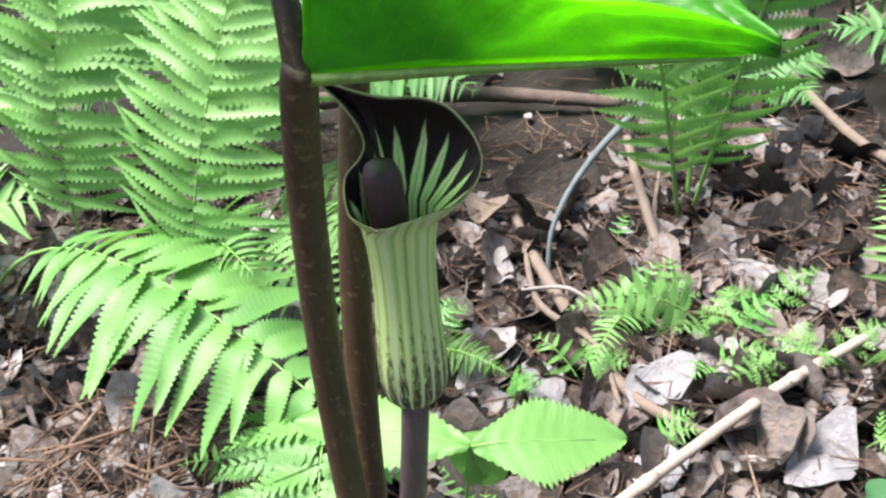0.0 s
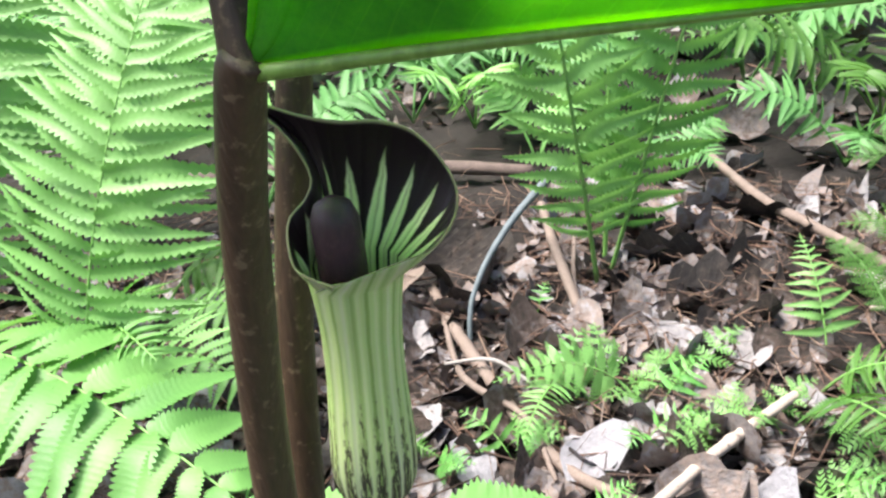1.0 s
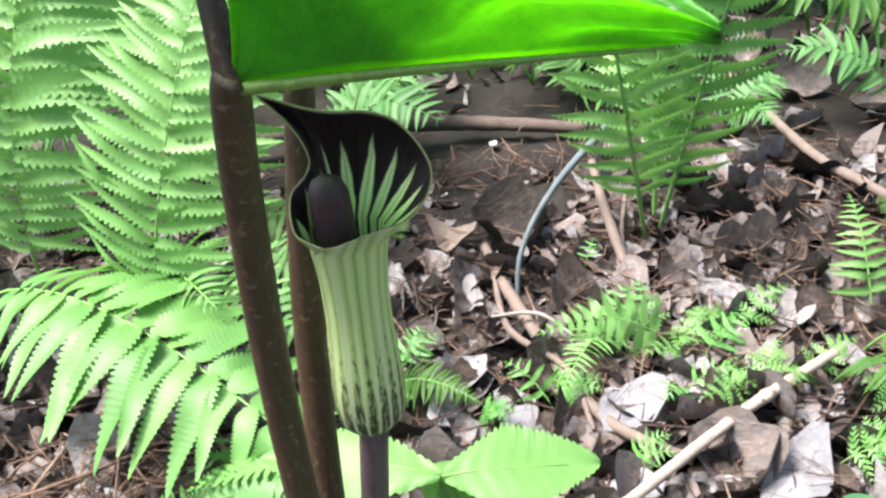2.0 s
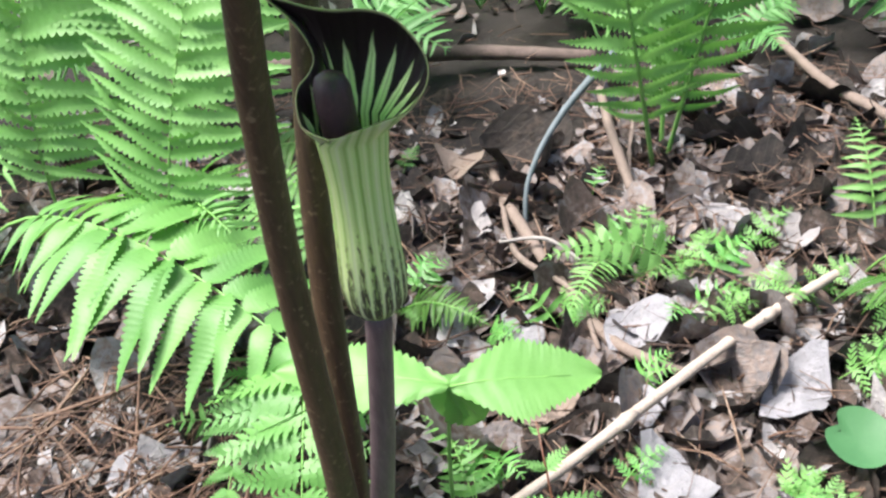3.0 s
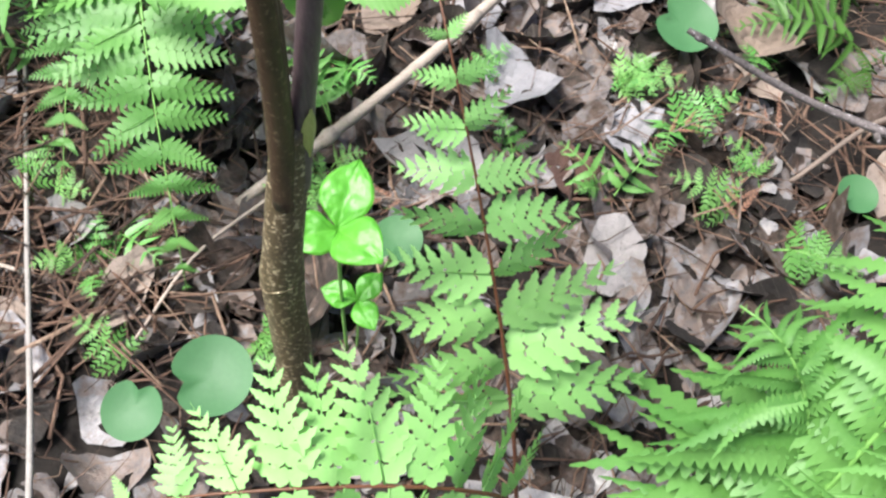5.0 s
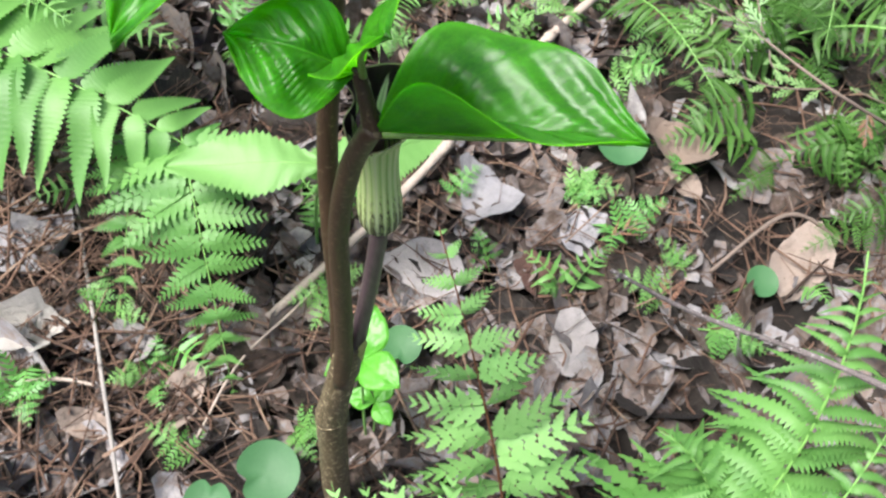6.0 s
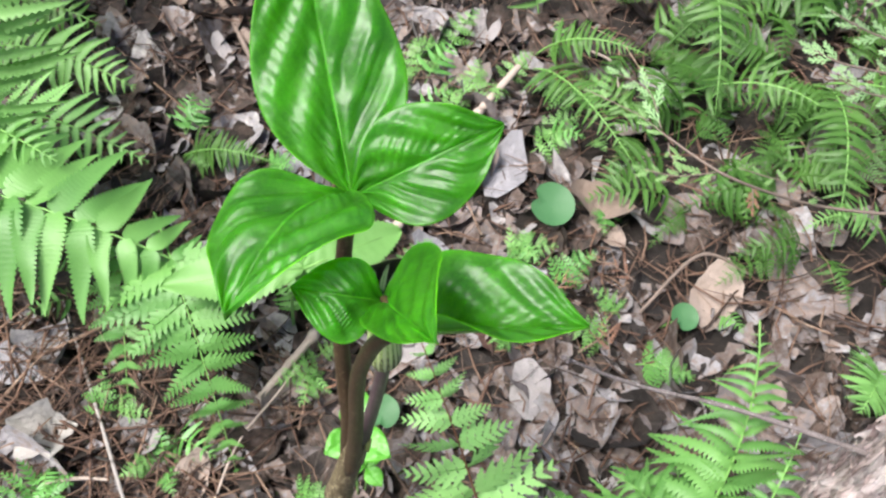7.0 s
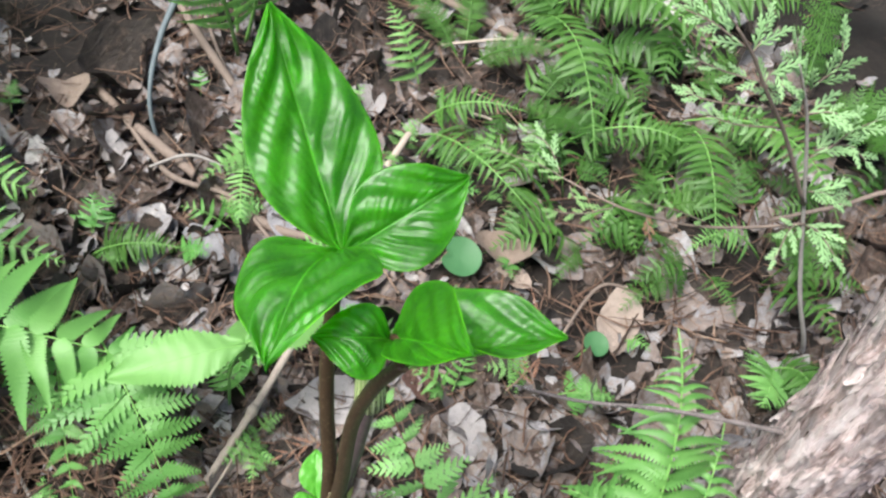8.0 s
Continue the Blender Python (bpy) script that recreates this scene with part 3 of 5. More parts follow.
def blade_mesh(name, base, tip, width, up, mat, fold=20.0, arch=0.1, droop=0.0, belly=0.45, veins=12, quilt=0.0015, twist=0.0,
               wave=0.0, nu=150, nv=60, point=1.0, near_fold=None, near_scale=1.0, roll=0.10, base_cut=0.5):
    """A broad leaf blade from base to tip: folded along the midrib, quilted between the side veins, with a wavy margin."""
    base, tip = np.asarray(base, float), np.asarray(tip, float)
    ax = tip - base
    length = np.linalg.norm(ax)
    x = ax / length
    z = unit(np.asarray(up, float) - np.dot(up, x) * x)
    y = np.cross(z, x)
    us, vs = np.linspace(0, 1, nu + 1), np.linspace(-1, 1, nv + 1)
    verts, uvs = [], []
    near = fold if near_fold is None else near_fold
    for u in us:
        w = 0.5 * width * (math.sin(math.pi * min(1.0, u ** (math.log(0.5) / math.log(belly))))) ** (0.8 if u > belly else 0.8 + base_cut * (1 - u / belly))
        w *= 1 - 0.25 * max(0, u - 0.8) / 0.2 * point
        w = max(w, 0.0006)
        mid = base + x * (length * u) + z * (length * (arch * math.sin(math.pi * u) - droop * u * u))
        tw = math.radians(twist) * u
        for v in vs:
            a = math.radians(fold if v > 0 else near) * (0.6 + 0.4 * (1 - u))
            ww = w * (near_scale if v < 0 else 1.0)
            s = abs(v) * ww
            curl = roll * ww * v * v
            yy, zz = v * ww * math.cos(a) + math.copysign(roll * ww * abs(v) ** 3 * math.sin(a), v), s * math.sin(a) - curl
            ph = (u - 0.40 * abs(v) + 0.03 * math.sin(7 * u + 3 * v + 50 * length) + 0.012 * math.sin(17 * u - 5 * v)) * veins * math.pi
            amp = quilt * (0.50 + 0.75 * math.sin(11 * u + 3 * v + 40 * length) * math.sin(6 * v - 5 * u + 1))
            zz += amp * (1 - math.cos(2 * ph)) * 0.26 * (w / (0.25 * length)) ** 0.5 * min(1, 2.6 * (1 - abs(v)) + 0.15) * min(1, abs(v) * 8) * (1 if u < 0.96 else 0.3)
            zz += 1.9 * quilt * (math.sin(19 * u + 4 * v + 30 * length) * math.sin(7 * v + 6 * u)) * min(1, 4 * (1 - abs(v))) * min(1, abs(v) * 5)
            zz -= 0.0008 * math.exp(-((v / 0.05) ** 2)) * min(1, 12 * w / length)
            zz += wave * w * math.sin(7.3 * u + (1.4 if v > 0 else 0)) * v * v
            y2 = yy * math.cos(tw) - zz * math.sin(tw)
            z2 = yy * math.sin(tw) + zz * math.cos(tw)
            verts.append(mid + y * y2 + z * z2)
            uvs.append((u, 0.5 + 0.5 * v))
    k = nv + 1
    faces = [(i * k + j, (i + 1) * k + j, (i + 1) * k + j + 1, i * k + j + 1) for i in range(nu) for j in range(nv)]
    return mesh_of(name, verts, faces, mat, uvs)


def midrib(base, tip, up, arch, thick, mat, droop=0.0, start=0.0, end=0.92):
    """The raised rib under a leaf blade, from its stalk to near the tip."""
    base, tip = np.asarray(base, float), np.asarray(tip, float)
    ax = tip - base
    length = np.linalg.norm(ax)
    x = ax / length
    z = unit(np.asarray(up, float) - np.dot(up, x) * x)
    u = np.linspace(start, end, 24)
    path = base + np.outer(u * length, x) + np.outer(length * (arch * np.sin(math.pi * u) - droop * u * u) - 0.0009 - thick * (1 - 0.75 * u), z)
    return tube("midrib", path, np.linspace(thick, thick * 0.25, 24), mat, 10)


def solid(ob, by=0.0004):
    """Gives a thin blade its thickness."""
    md = ob.modifiers.new("thickness", "SOLIDIFY")
    md.thickness, md.offset = by, 0
    return ob


# ---- the tall plant in the middle ----


def build_spathe(plant):
    """Tube with overlapping front edge that opens into a hooded, flared rim drawn out to a point."""
    foot, top = np.array((0.0515, 0.0085, 0.4115)), np.array((0.0528, 0.0125, 0.4665))
    right = np.array((0.996, 0.053, -0.077))
    above = np.array((0.042, 0.481, 0.876))
    ahead = np.array((-0.083, 0.875, -0.477))
    rim_plan = [(-3.1, -2.9, -9.8, -128), (1.5, -1.4, -11, -92), (6.0, 0.3, -10.5, -62), (10.1, 1.9, -9, -40), (15.1, 4.0, -7, -20), (18.9, 9.2, -4, 0), (19.7, 15.0, -3, 20),
                (17.0, 20.8, -3, 42), (11.3, 26.4, -4, 64), (4.7, 28.3, -5, 84), (-2.7, 28.1, -6, 102), (-9.1, 28.9, -7, 120), (-19.3, 31.4, -8.5, 142), (-14.1, 26.5, -8, 152),
                (-10.2, 22.0, -7, 160), (-8.0, 17.2, -5.5, 168), (-9.2, 13.4, -5, 177), (-11.9, 10.0, -5.5, 187), (-12.2, 6.0, -7, 200), (-10.7, 0.9, -9, 216),
                (-8.2, -1.1, -10.2, 230), (-3.0, -3.0, -11.4, 250)]
    nt = 120
    fine = spline(rim_plan, 1200)
    ang = np.linspace(-128, 250, nt + 1)
    rim = np.stack([np.interp(ang, np.maximum.accumulate(fine[:, 3]), fine[:, i]) for i in range(3)], -1) * 0.001
    rim = top + rim[:, :1] * right + rim[:, 1:2] * above + rim[:, 2:] * ahead
    bulge = np.interp(ang, [-60, 0, 60, 115, 140, 188, 205, 240], [0.08, 0.2, 0.22, 0.20, -0.10, -0.12, 0.14, 0.05])
    inward = np.interp(ang, [102, 126, 152, 162, 172], [0.0, 0.8, 1.0, 0.8, 0.0])
    throat = top + (right * -4 + above * 23 + ahead * 0.5) * 0.001
    ang = np.radians(ang)
    rows_t, rows_h = 30, 22
    prof = spline([(0, 0.0042), (0.04, 0.0066), (0.10, 0.0086), (0.22, 0.0091), (0.40, 0.0086), (0.62, 0.0080), (0.82, 0.0082), (1.0, 0.0093)], 200)
    verts, uvs = [], []
    for i in range(rows_t + rows_h + 1):
        for j in range(nt + 1):
            q = j / nt
            s = min(1.0, i / rows_t)
            swirl = math.radians(-4) * (1 - s)
            rr = np.interp(s, prof[:, 0], prof[:, 1]) * (1 + 0.012 * math.sin(13 * ang[j]))
            rr += 0.0013 * max(0.0, 1 - q / 0.16) * min(1, 4 * s)
            a = ang[j] + swirl
            p = foot + (top - foot) * s + np.array((math.cos(a), math.sin(a), 0)) * rr
            v = s
            if i > rows_t:
                h = (i - rows_t) / rows_h
                out = np.array((math.cos(a), math.sin(a), 0.0))
                gap = np.linalg.norm(rim[j] - p)
                ctrl = p * 0.55 + rim[j] * 0.45 + out * bulge[j] * gap + np.array((0, 0, 0.08)) * gap
                ctrl = ctrl * (1 - inward[j]) + throat * inward[j]
                p = bez(p, ctrl, rim[j], np.array([h]))[0]
                v = 1 + h
            verts.append(p)
            uvs.append((q, v))
    w = nt + 1
    quads = [(i * w + j, i * w + j + 1, (i + 1) * w + j + 1, (i + 1) * w + j) for i in range(rows_t + rows_h) for j in range(nt)]
    verts = np.array(verts)
    me = mesh_of("tmp", verts, quads, SPATHE_OUT)
    nrm = np.empty(len(verts) * 3)
    me.vertices.foreach_get("normal", nrm)
    nrm = nrm.reshape(-1, 3)
    bpy.data.meshes.remove(me)
    inner = verts - nrm * 0.00045
    m = len(verts)
    faces = quads + [tuple(m + q for q in reversed(f)) for f in quads]
    edge = [(rows_t + rows_h) * w + j for j in range(w)]
    brim = [(a, b, b + m, a + m) for a, b in zip(edge, edge[1:])]
    for j in (0, nt):
        col = [i * w + j for i in range(rows_t + rows_h + 1)]
        brim += [(a, b, b + m, a + m) for a, b in zip(col, col[1:])]
    slots = [0] * len(quads) + [1] * len(quads) + [1] * len(brim)
    part("spathe", mesh_of("spathe", np.vstack([verts, inner]), faces + brim, [SPATHE_OUT, SPATHE_IN], uvs + uvs, slots=slots), plant,
         "pale green striped hood with a near-black purple inside")
    axis = [(0.0515, 0.0095, 0.430), (0.0510, 0.0105, 0.450), (0.0508, 0.0108, 0.468), (0.0506, 0.0108, 0.4785), (0.0505, 0.0108, 0.4815), (0.0505, 0.0108, 0.4830)]
    part("spadix", tube("spadix", axis, [0.0032, 0.0042, 0.0048, 0.0047, 0.0036, 0.0012], SPADIX, 18), plant, "blunt dark purple club")


def build_plant():
    plant = anchor("jack_in_the_pulpit", "tall woodland plant with glossy three-part leaves and a striped hooded flower", "wildflower")
    path = spline([(-0.004, 0.014, -0.02), (0.000, 0.012, 0.05), (0.005, 0.014, 0.12), (0.010, 0.013, 0.186), (0.021, 0.010, 0.250), (0.030, 0.009, 0.300)], 40)
    rad = np.interp(np.linspace(0, 1, 40), [0, 0.3, 0.55, 0.62, 0.66, 0.85, 1], [0.0105, 0.0105, 0.0098, 0.0104, 0.0090, 0.0080, 0.0066])
    part("stem", tube("stem", path, rad, SHEATH, 20, 0.02, 5), plant, "mottled brown sheathed stem")
    part("sheath", blade_mesh("sheath", (0.0352, 0.0035, 0.286), (0.0385, 0.0035, 0.312), 0.007, (0.5, -1, 0.1), SHEATH_TIP, fold=-50, arch=0.02, nu=14, nv=8, veins=0, quilt=0), plant, "papery yellow-green sheath tip")
    for x, y, z, radius in ((0.0100, 0.0130, 0.186, 0.0104),):
        a = np.linspace(0, 2 * math.pi, 25)
        loop = np.stack([x + radius * np.cos(a), y + radius * np.sin(a), z + 0.0012 * np.sin(3 * a) + 0.004 * np.cos(a + 0.6)], -1)
        part("leaf_scar", tube("leaf_scar", loop, 0.0006, SHEATH, 6), plant, "thin papery ring round the stem")
    front = spline([(0.0215, 0.006, 0.255), (0.0265, 0.004, 0.300), (0.0300, 0.000, 0.350), (0.0345, -0.006, 0.430), (0.0418, -0.0155, 0.484), (0.0490, -0.0250, 0.515), (0.0516, -0.0273, 0.5210)], 36)
    part("petiole", tube("petiole", front, np.linspace(0.0052, 0.0032, 36), PETIOLE, 16, 0.01, 2), plant, "purple-brown leaf stalk")
    rear = spline([(0.0210, 0.013, 0.255), (0.0272, 0.016, 0.325), (0.0300, 0.023, 0.390), (0.0336, 0.028, 0.440), (0.0385, 0.032, 0.478), (0.0425, 0.034, 0.505), (0.047, 0.033, 0.533)], 36)
    part("petiole", tube("petiole", rear, np.linspace(0.0052, 0.0034, 36), PETIOLE, 16, 0.01, 3), plant, "purple-brown leaf stalk")
    ped = spline([(0.0280, 0.009, 0.262), (0.0355, 0.009, 0.310), (0.0440, 0.009, 0.360), (0.0515, 0.0085, 0.413)], 24)
    part("flower_stalk", tube("flower_stalk", ped, np.linspace(0.0044, 0.0039, 24), PEDUNCLE, 16, 0.01, 4), plant, "plum-grey flower stalk")
    build_spathe(plant)
    j1, j2 = (0.0515, -0.0272, 0.5205), (0.047, 0.033, 0.533)
    fork = (0.0480, -0.0225, 0.5405)
    side_base = (0.0478, -0.0215, 0.5385)
    leaves = [
        (j2, (0.049, 0.127, 0.610), 0.064, (0.1, -0.7, 0.9), dict(fold=20, arch=-0.02, belly=0.42, wave=0.10, quilt=0.0014, veins=15)),
        (j2, (0.113, 0.036, 0.558), 0.050, (0.1, -0.55, 0.9), dict(fold=20, arch=0.10, belly=0.45, wave=0.16, quilt=0.0008, veins=13)),
        (j2, (-0.010, -0.026, 0.562), 0.072, (-0.3, -0.1, 1.0), dict(fold=24, near_fold=4, near_scale=0.80, roll=-0.10, arch=0.20, belly=0.54, wave=0.26, quilt=0.0013, veins=13, base_cut=1.2)),
        (j1, (0.1245, -0.0490, 0.5300), 0.070, (0.0, 0.10, 1.0), dict(fold=46, near_fold=80, near_scale=0.80, roll=0.10, arch=0.005, belly=0.38, wave=0.20, quilt=0.0007, veins=13)),
        (fork, (0.0535, -0.0745, 0.6070), 0.054, (-0.69, 0.63, 0.31), dict(fold=12, near_fold=25, near_scale=0.42, arch=0.04, belly=0.36, wave=0.12, quilt=0.0006, veins=12, base_cut=0.0)),
        (side_base, (0.014, -0.012, 0.5480), 0.036, (0.10, -0.55, 0.85), dict(fold=10, near_fold=8, near_scale=0.8, arch=0.30, belly=0.42, wave=0.12, quilt=0.0008, veins=18)),
    ]
    for base, tip, width, up, kw in leaves:
        leaf = solid(part("leaflet", blade_mesh("leaflet", base, tip, width, up, BLADE, **kw), plant, "glossy quilted green leaflet"))
        part("midrib", midrib(base, tip, up, kw["arch"], 0.0012, MIDRIB), leaf)
    part("leaf_stalk", tube("leaf_stalk", spline([(0.0505, -0.0262, 0.5180), (0.0498, -0.0248, 0.5290), fork, (0.0479, -0.0290, 0.5480)], 14), np.linspace(0.0031, 0.0012, 14), PETIOLE, 12), plant, "short brown stalk of the upright leaflet")


build_plant()

# ---- ferns ----


def build_left_fern():
    fern = anchor("fern", "large bright green fern clump beside the tall plant", "fern")
    near_frond(fern, (-0.62, 0.56, 0.0), (-0.36, 0.43, 0.295), (-0.06, 0.245, 0.14), (0.0, -0.10, 1.0), 19, 0.108, "plume", "drooping", FERN, 0.42, 6, 0.0022, seed=1)
    near_frond(fern, (-0.30, 0.46, 0.0), (-0.24, 0.36, 0.26), (-0.17, 0.56, 0.46), (0.1, -0.5, 0.85), 30, 0.10, "lance", "fine", FERN_PALE, 0.3, 10, 0.002, seed=2)
    near_frond(fern, (-0.46, 0.56, 0.0), (-0.42, 0.46, 0.32), (-0.36, 0.70, 0.52), (0.1, -0.5, 0.85), 34, 0.125, "lance", "fine", FERN_PALE, 0.25, 10, 0.002, seed=3)
    near_frond(fern, (-0.40, 0.70, 0.0), (-0.30, 0.64, 0.34), (-0.20, 0.94, 0.54), (0.1, -0.5, 0.85), 34, 0.13, "lance", "fine", FERN_PALE, 0.2, 10, 0.002, seed=4)
    near_frond(fern, (-0.34, 0.60, 0.0), (-0.24, 0.52, 0.16), (-0.11, 0.42, 0.10), (0.1, -0.4, 0.9), 16, 0.08, "taper", "toothed", FERN_LIGHT, 0.3, 15, 0.002, seed=5)
    near_frond(fern, (-0.36, 0.62, 0.0), (-0.30, 0.50, 0.20), (-0.17, 0.36, 0.20), (0.1, -0.5, 0.9), 18, 0.09, "taper", "toothed", FERN, 0.3, 15, 0.002, seed=6)
    near_frond(fern, (-0.55, 0.80, 0.0), (-0.55, 0.78, 0.44), (-0.45, 1.05, 0.64), (0.1, -0.5, 0.85), 34, 0.15, "lance", "fine", FERN_PALE, 0.2, 10, 0.002, seed=7)


def leaflet_piece(width, teeth=24, sag=0.16, fold=0.10, seed=0):
    """A broad pointed leaflet along +x, length 1: finely toothed, ribbed between its side veins, drooping to the tip."""
    r = np.random.default_rng(seed)
    rows, cols = teeth * 3, np.array((-1.0, -0.7, -0.35, 0.0, 0.35, 0.7, 1.0))
    verts = []
    for i in range(rows + 1):
        q = i / rows
        env = width * min(1.0, (q + 0.03) / 0.42) ** 0.75 * (1 - max(0.0, q - 0.30) / 0.70) ** 0.62 + 0.004
        tooth = (0.86, 1.0, 0.93)[i % 3] * r.uniform(0.96, 1.02)
        for c in cols:
            w = env * c * (tooth if abs(c) > 0.9 else 1.0)
            rib = 0.005 * math.sin(2 * math.pi * 9 * (q - 0.35 * abs(w))) * min(1.0, 3 * abs(c)) * (1 - q)
            z = -sag * q * q + fold * abs(w) - 0.25 * w * w + rib + 0.02 * math.sin(6 * q + 3 * c)
            verts.append((q + 0.35 * abs(w) * (1 - q), w, z))
    k = len(cols)
    return np.array(verts), [(a * k + b, (a + 1) * k + b, (a + 1) * k + b + 1, a * k + b + 1) for a in range(rows) for b in range(k - 1)]


def build_broad_herb():
    """A low plant whose few large leaflets spread from the top of one stalk."""
    herb = anchor("broad_leaved_herb", "pale green herb with large finely toothed leaflets over the litter", "herb")
    hub = np.array((0.020, 0.206, 0.188))
    part("stalk", tube("stalk", spline([(-0.004, 0.250, -0.005), (0.004, 0.238, 0.09), hub], 14), np.linspace(0.0017, 0.0012, 14), RACHIS, 8), herb)
    for n, (tip, width, up) in enumerate([((0.112, 0.228, 0.186), 0.36, (0.0, -0.35, 1.0)), ((-0.098, 0.218, 0.200), 0.26, (0.0, -0.15, 1.0)),
                                          ((0.040, 0.262, 0.150), 0.34, (0.0, 0.2, 1.0)), ((0.006, 0.226, 0.130), 0.30, (-0.3, -1.0, 0.3)), ((0.036, 0.228, 0.128), 0.30, (0.5, -1.0, 0.3))]):
        d = np.asarray(tip) - hub
        ln = np.linalg.norm(d)
        x = d / ln
        z = unit(np.asarray(up) - np.dot(up, x) * x)
        leaf = part("leaflet", mesh_of("leaflet", *placed(leaflet_piece(width, 24 if n < 3 else 9, 0.12, 0.10, 70 + n), x * ln, np.cross(z, x) * ln, z * ln, hub), FERN_PALE), herb)
        part("midrib", tube("midrib", [hub + d * q + z * ln * (0.02 * math.sin(6 * q) - 0.12 * q * q) for q in (0.0, 0.2, 0.4, 0.6, 0.8)], np.linspace(0.0009, 0.0003, 5), RACHIS, 5), leaf)


def build_lacy_fern():
    fern = anchor("fern", "finely cut green fern hanging low over dead leaves", "fern")
    near_frond(fern, (-0.13, 0.42, 0.0), (-0.08, 0.27, 0.30), (-0.082, 0.105, 0.010), (0.0, -0.6, 0.8), 12, 0.090, "taper", "lacy", FERN, 0.50, 14, 0.0014, seed=21)
    near_frond(fern, (-0.14, 0.42, 0.0), (-0.13, 0.30, 0.20), (-0.17, 0.185, 0.03), (0.0, -0.6, 0.8), 11, 0.060, "taper", "lacy", FERN, 0.4, 14, 0.0012, seed=22)


def build_red_stem_fern():
    fern = anchor("fern", "pale fern with a thin red-brown stem and open fronds", "fern")
    near_frond(fern, (0.125, -0.055, 0.0), (0.118, -0.03, 0.16), (0.085, 0.075, 0.300), (-0.1, -0.5, 0.85), 10, 0.080, "taper", "open", FERN_LIGHT, 0.34, 6, 0.0014, RACHIS_RED, seed=31, jitter=10.0)
    near_frond(fern, (0.13, -0.06, 0.0), (0.12, -0.10, 0.26), (-0.065, -0.088, 0.185), (0.0, -0.45, 0.9), 10, 0.064, "lance", "open", FERN_LIGHT, 0.3, 4, 0.0014, RACHIS_RED, seed=32, jitter=9.0)


def build_corner_fern():
    fern = anchor("fern", "green fern clump with curled drooping frond tips", "fern")
    near_frond(fern, (0.17, -0.14, 0.0), (0.29, -0.085, 0.25), (0.297, 0.010, 0.336), (-0.25, -0.35, 0.9), 27, 0.094, "cone", "lobed", FERN, 0.25, 10, 0.0018, seed=41, jitter=8.0)
    near_frond(fern, (0.19, -0.15, 0.0), (0.27, -0.13, 0.20), (0.335, -0.045, 0.25), (-0.2, -0.3, 0.9), 17, 0.092, "cone", "lobed", FERN, 0.28, 12, 0.0016, seed=42, jitter=8.0)
    near_frond(fern, (0.24, -0.13, 0.0), (0.255, -0.075, 0.22), (0.200, -0.035, 0.225), (-0.1, -0.4, 0.9), 18, 0.092, "cone", "lobed", FERN, 0.28, 12, 0.0016, seed=43, jitter=8.0)
    near_frond(fern, (0.22, -0.14, 0.0), (0.26, -0.07, 0.17), (0.285, 0.0, 0.15), (0.2, -0.4, 0.9), 15, 0.075, "cone", "lobed", FERN, 0.3, 14, 0.0016, seed=45, jitter=8.0)
    near_frond(fern, (0.25, -0.16, 0.0), (0.28, -0.14, 0.20), (0.245, -0.085, 0.27), (-0.1, -0.5, 0.8), 16, 0.080, "cone", "lobed", FERN, 0.3, 12, 0.0016, seed=46, jitter=9.0)


def build_right_fern():
    fern = anchor("fern", "upright light green fern with arching fronds in the litter", "fern")
    base = (0.175, 0.76, 0.0)
    near_frond(fern, base, (0.15, 0.68, 0.2), (0.10, 0.66, 0.52), (-0.1, -1.0, 0.15), 19, 0.080, "lance", "toothed", FERN_PALE, 0.2, 10, 0.003, seed=51)
    near_frond(fern, (0.19, 0.78, 0.0), (0.215, 0.70, 0.2), (0.30, 0.72, 0.5), (0.1, -1.0, 0.15), 19, 0.085, "lance", "toothed", FERN, 0.2, 10, 0.003, seed=52)
    near_frond(fern, (0.185, 0.79, 0.0), (0.19, 0.78, 0.2), (0.19, 0.85, 0.5), (0, -1.0, 0.15), 18, 0.08, "lance", "toothed", FERN_PALE, 0.2, 10, 0.003, seed=53)


def small_fern(base, mid, tip, reach, label, piece="toothed", mat=None, pairs=13, kind="taper", face=(0, -0.6, 0.8), seed=0):
    fern = anchor("small_fern", label, "fern")
    near_frond(fern, base, mid, tip, face, pairs, reach, kind, piece, mat or FERN_PALE, 0.18, 12, 0.0011, seed=seed)
    return fern


build_left_fern()
build_broad_herb()
build_lacy_fern()
build_red_stem_fern()
build_corner_fern()
build_right_fern()
small_fern((0.385, 0.60, 0.0), (0.375, 0.62, 0.09), (0.372, 0.69, 0.10), 0.04, "small upright light green fern among dead leaves", seed=61, mat=FERN_PALE)
small_fern((0.19, 0.56, 0.0), (0.14, 0.56, 0.07), (0.055, 0.52, 0.05), 0.045, "small feathery fern leaning over a dark log hollow", "lacy", seed=62)

# ---- sticks and wood ----


def stick(name, points, radii, mat, label, category="stick", n=24, sides=9, knobs=0.12, seed=0):
    path = spline(points, n)
    rad = np.interp(np.linspace(0, 1, n), np.linspace(0, 1, len(radii)), radii)
    return tagged(new(name, tube(name, path, rad, mat, sides, knobs, seed)), label, category)


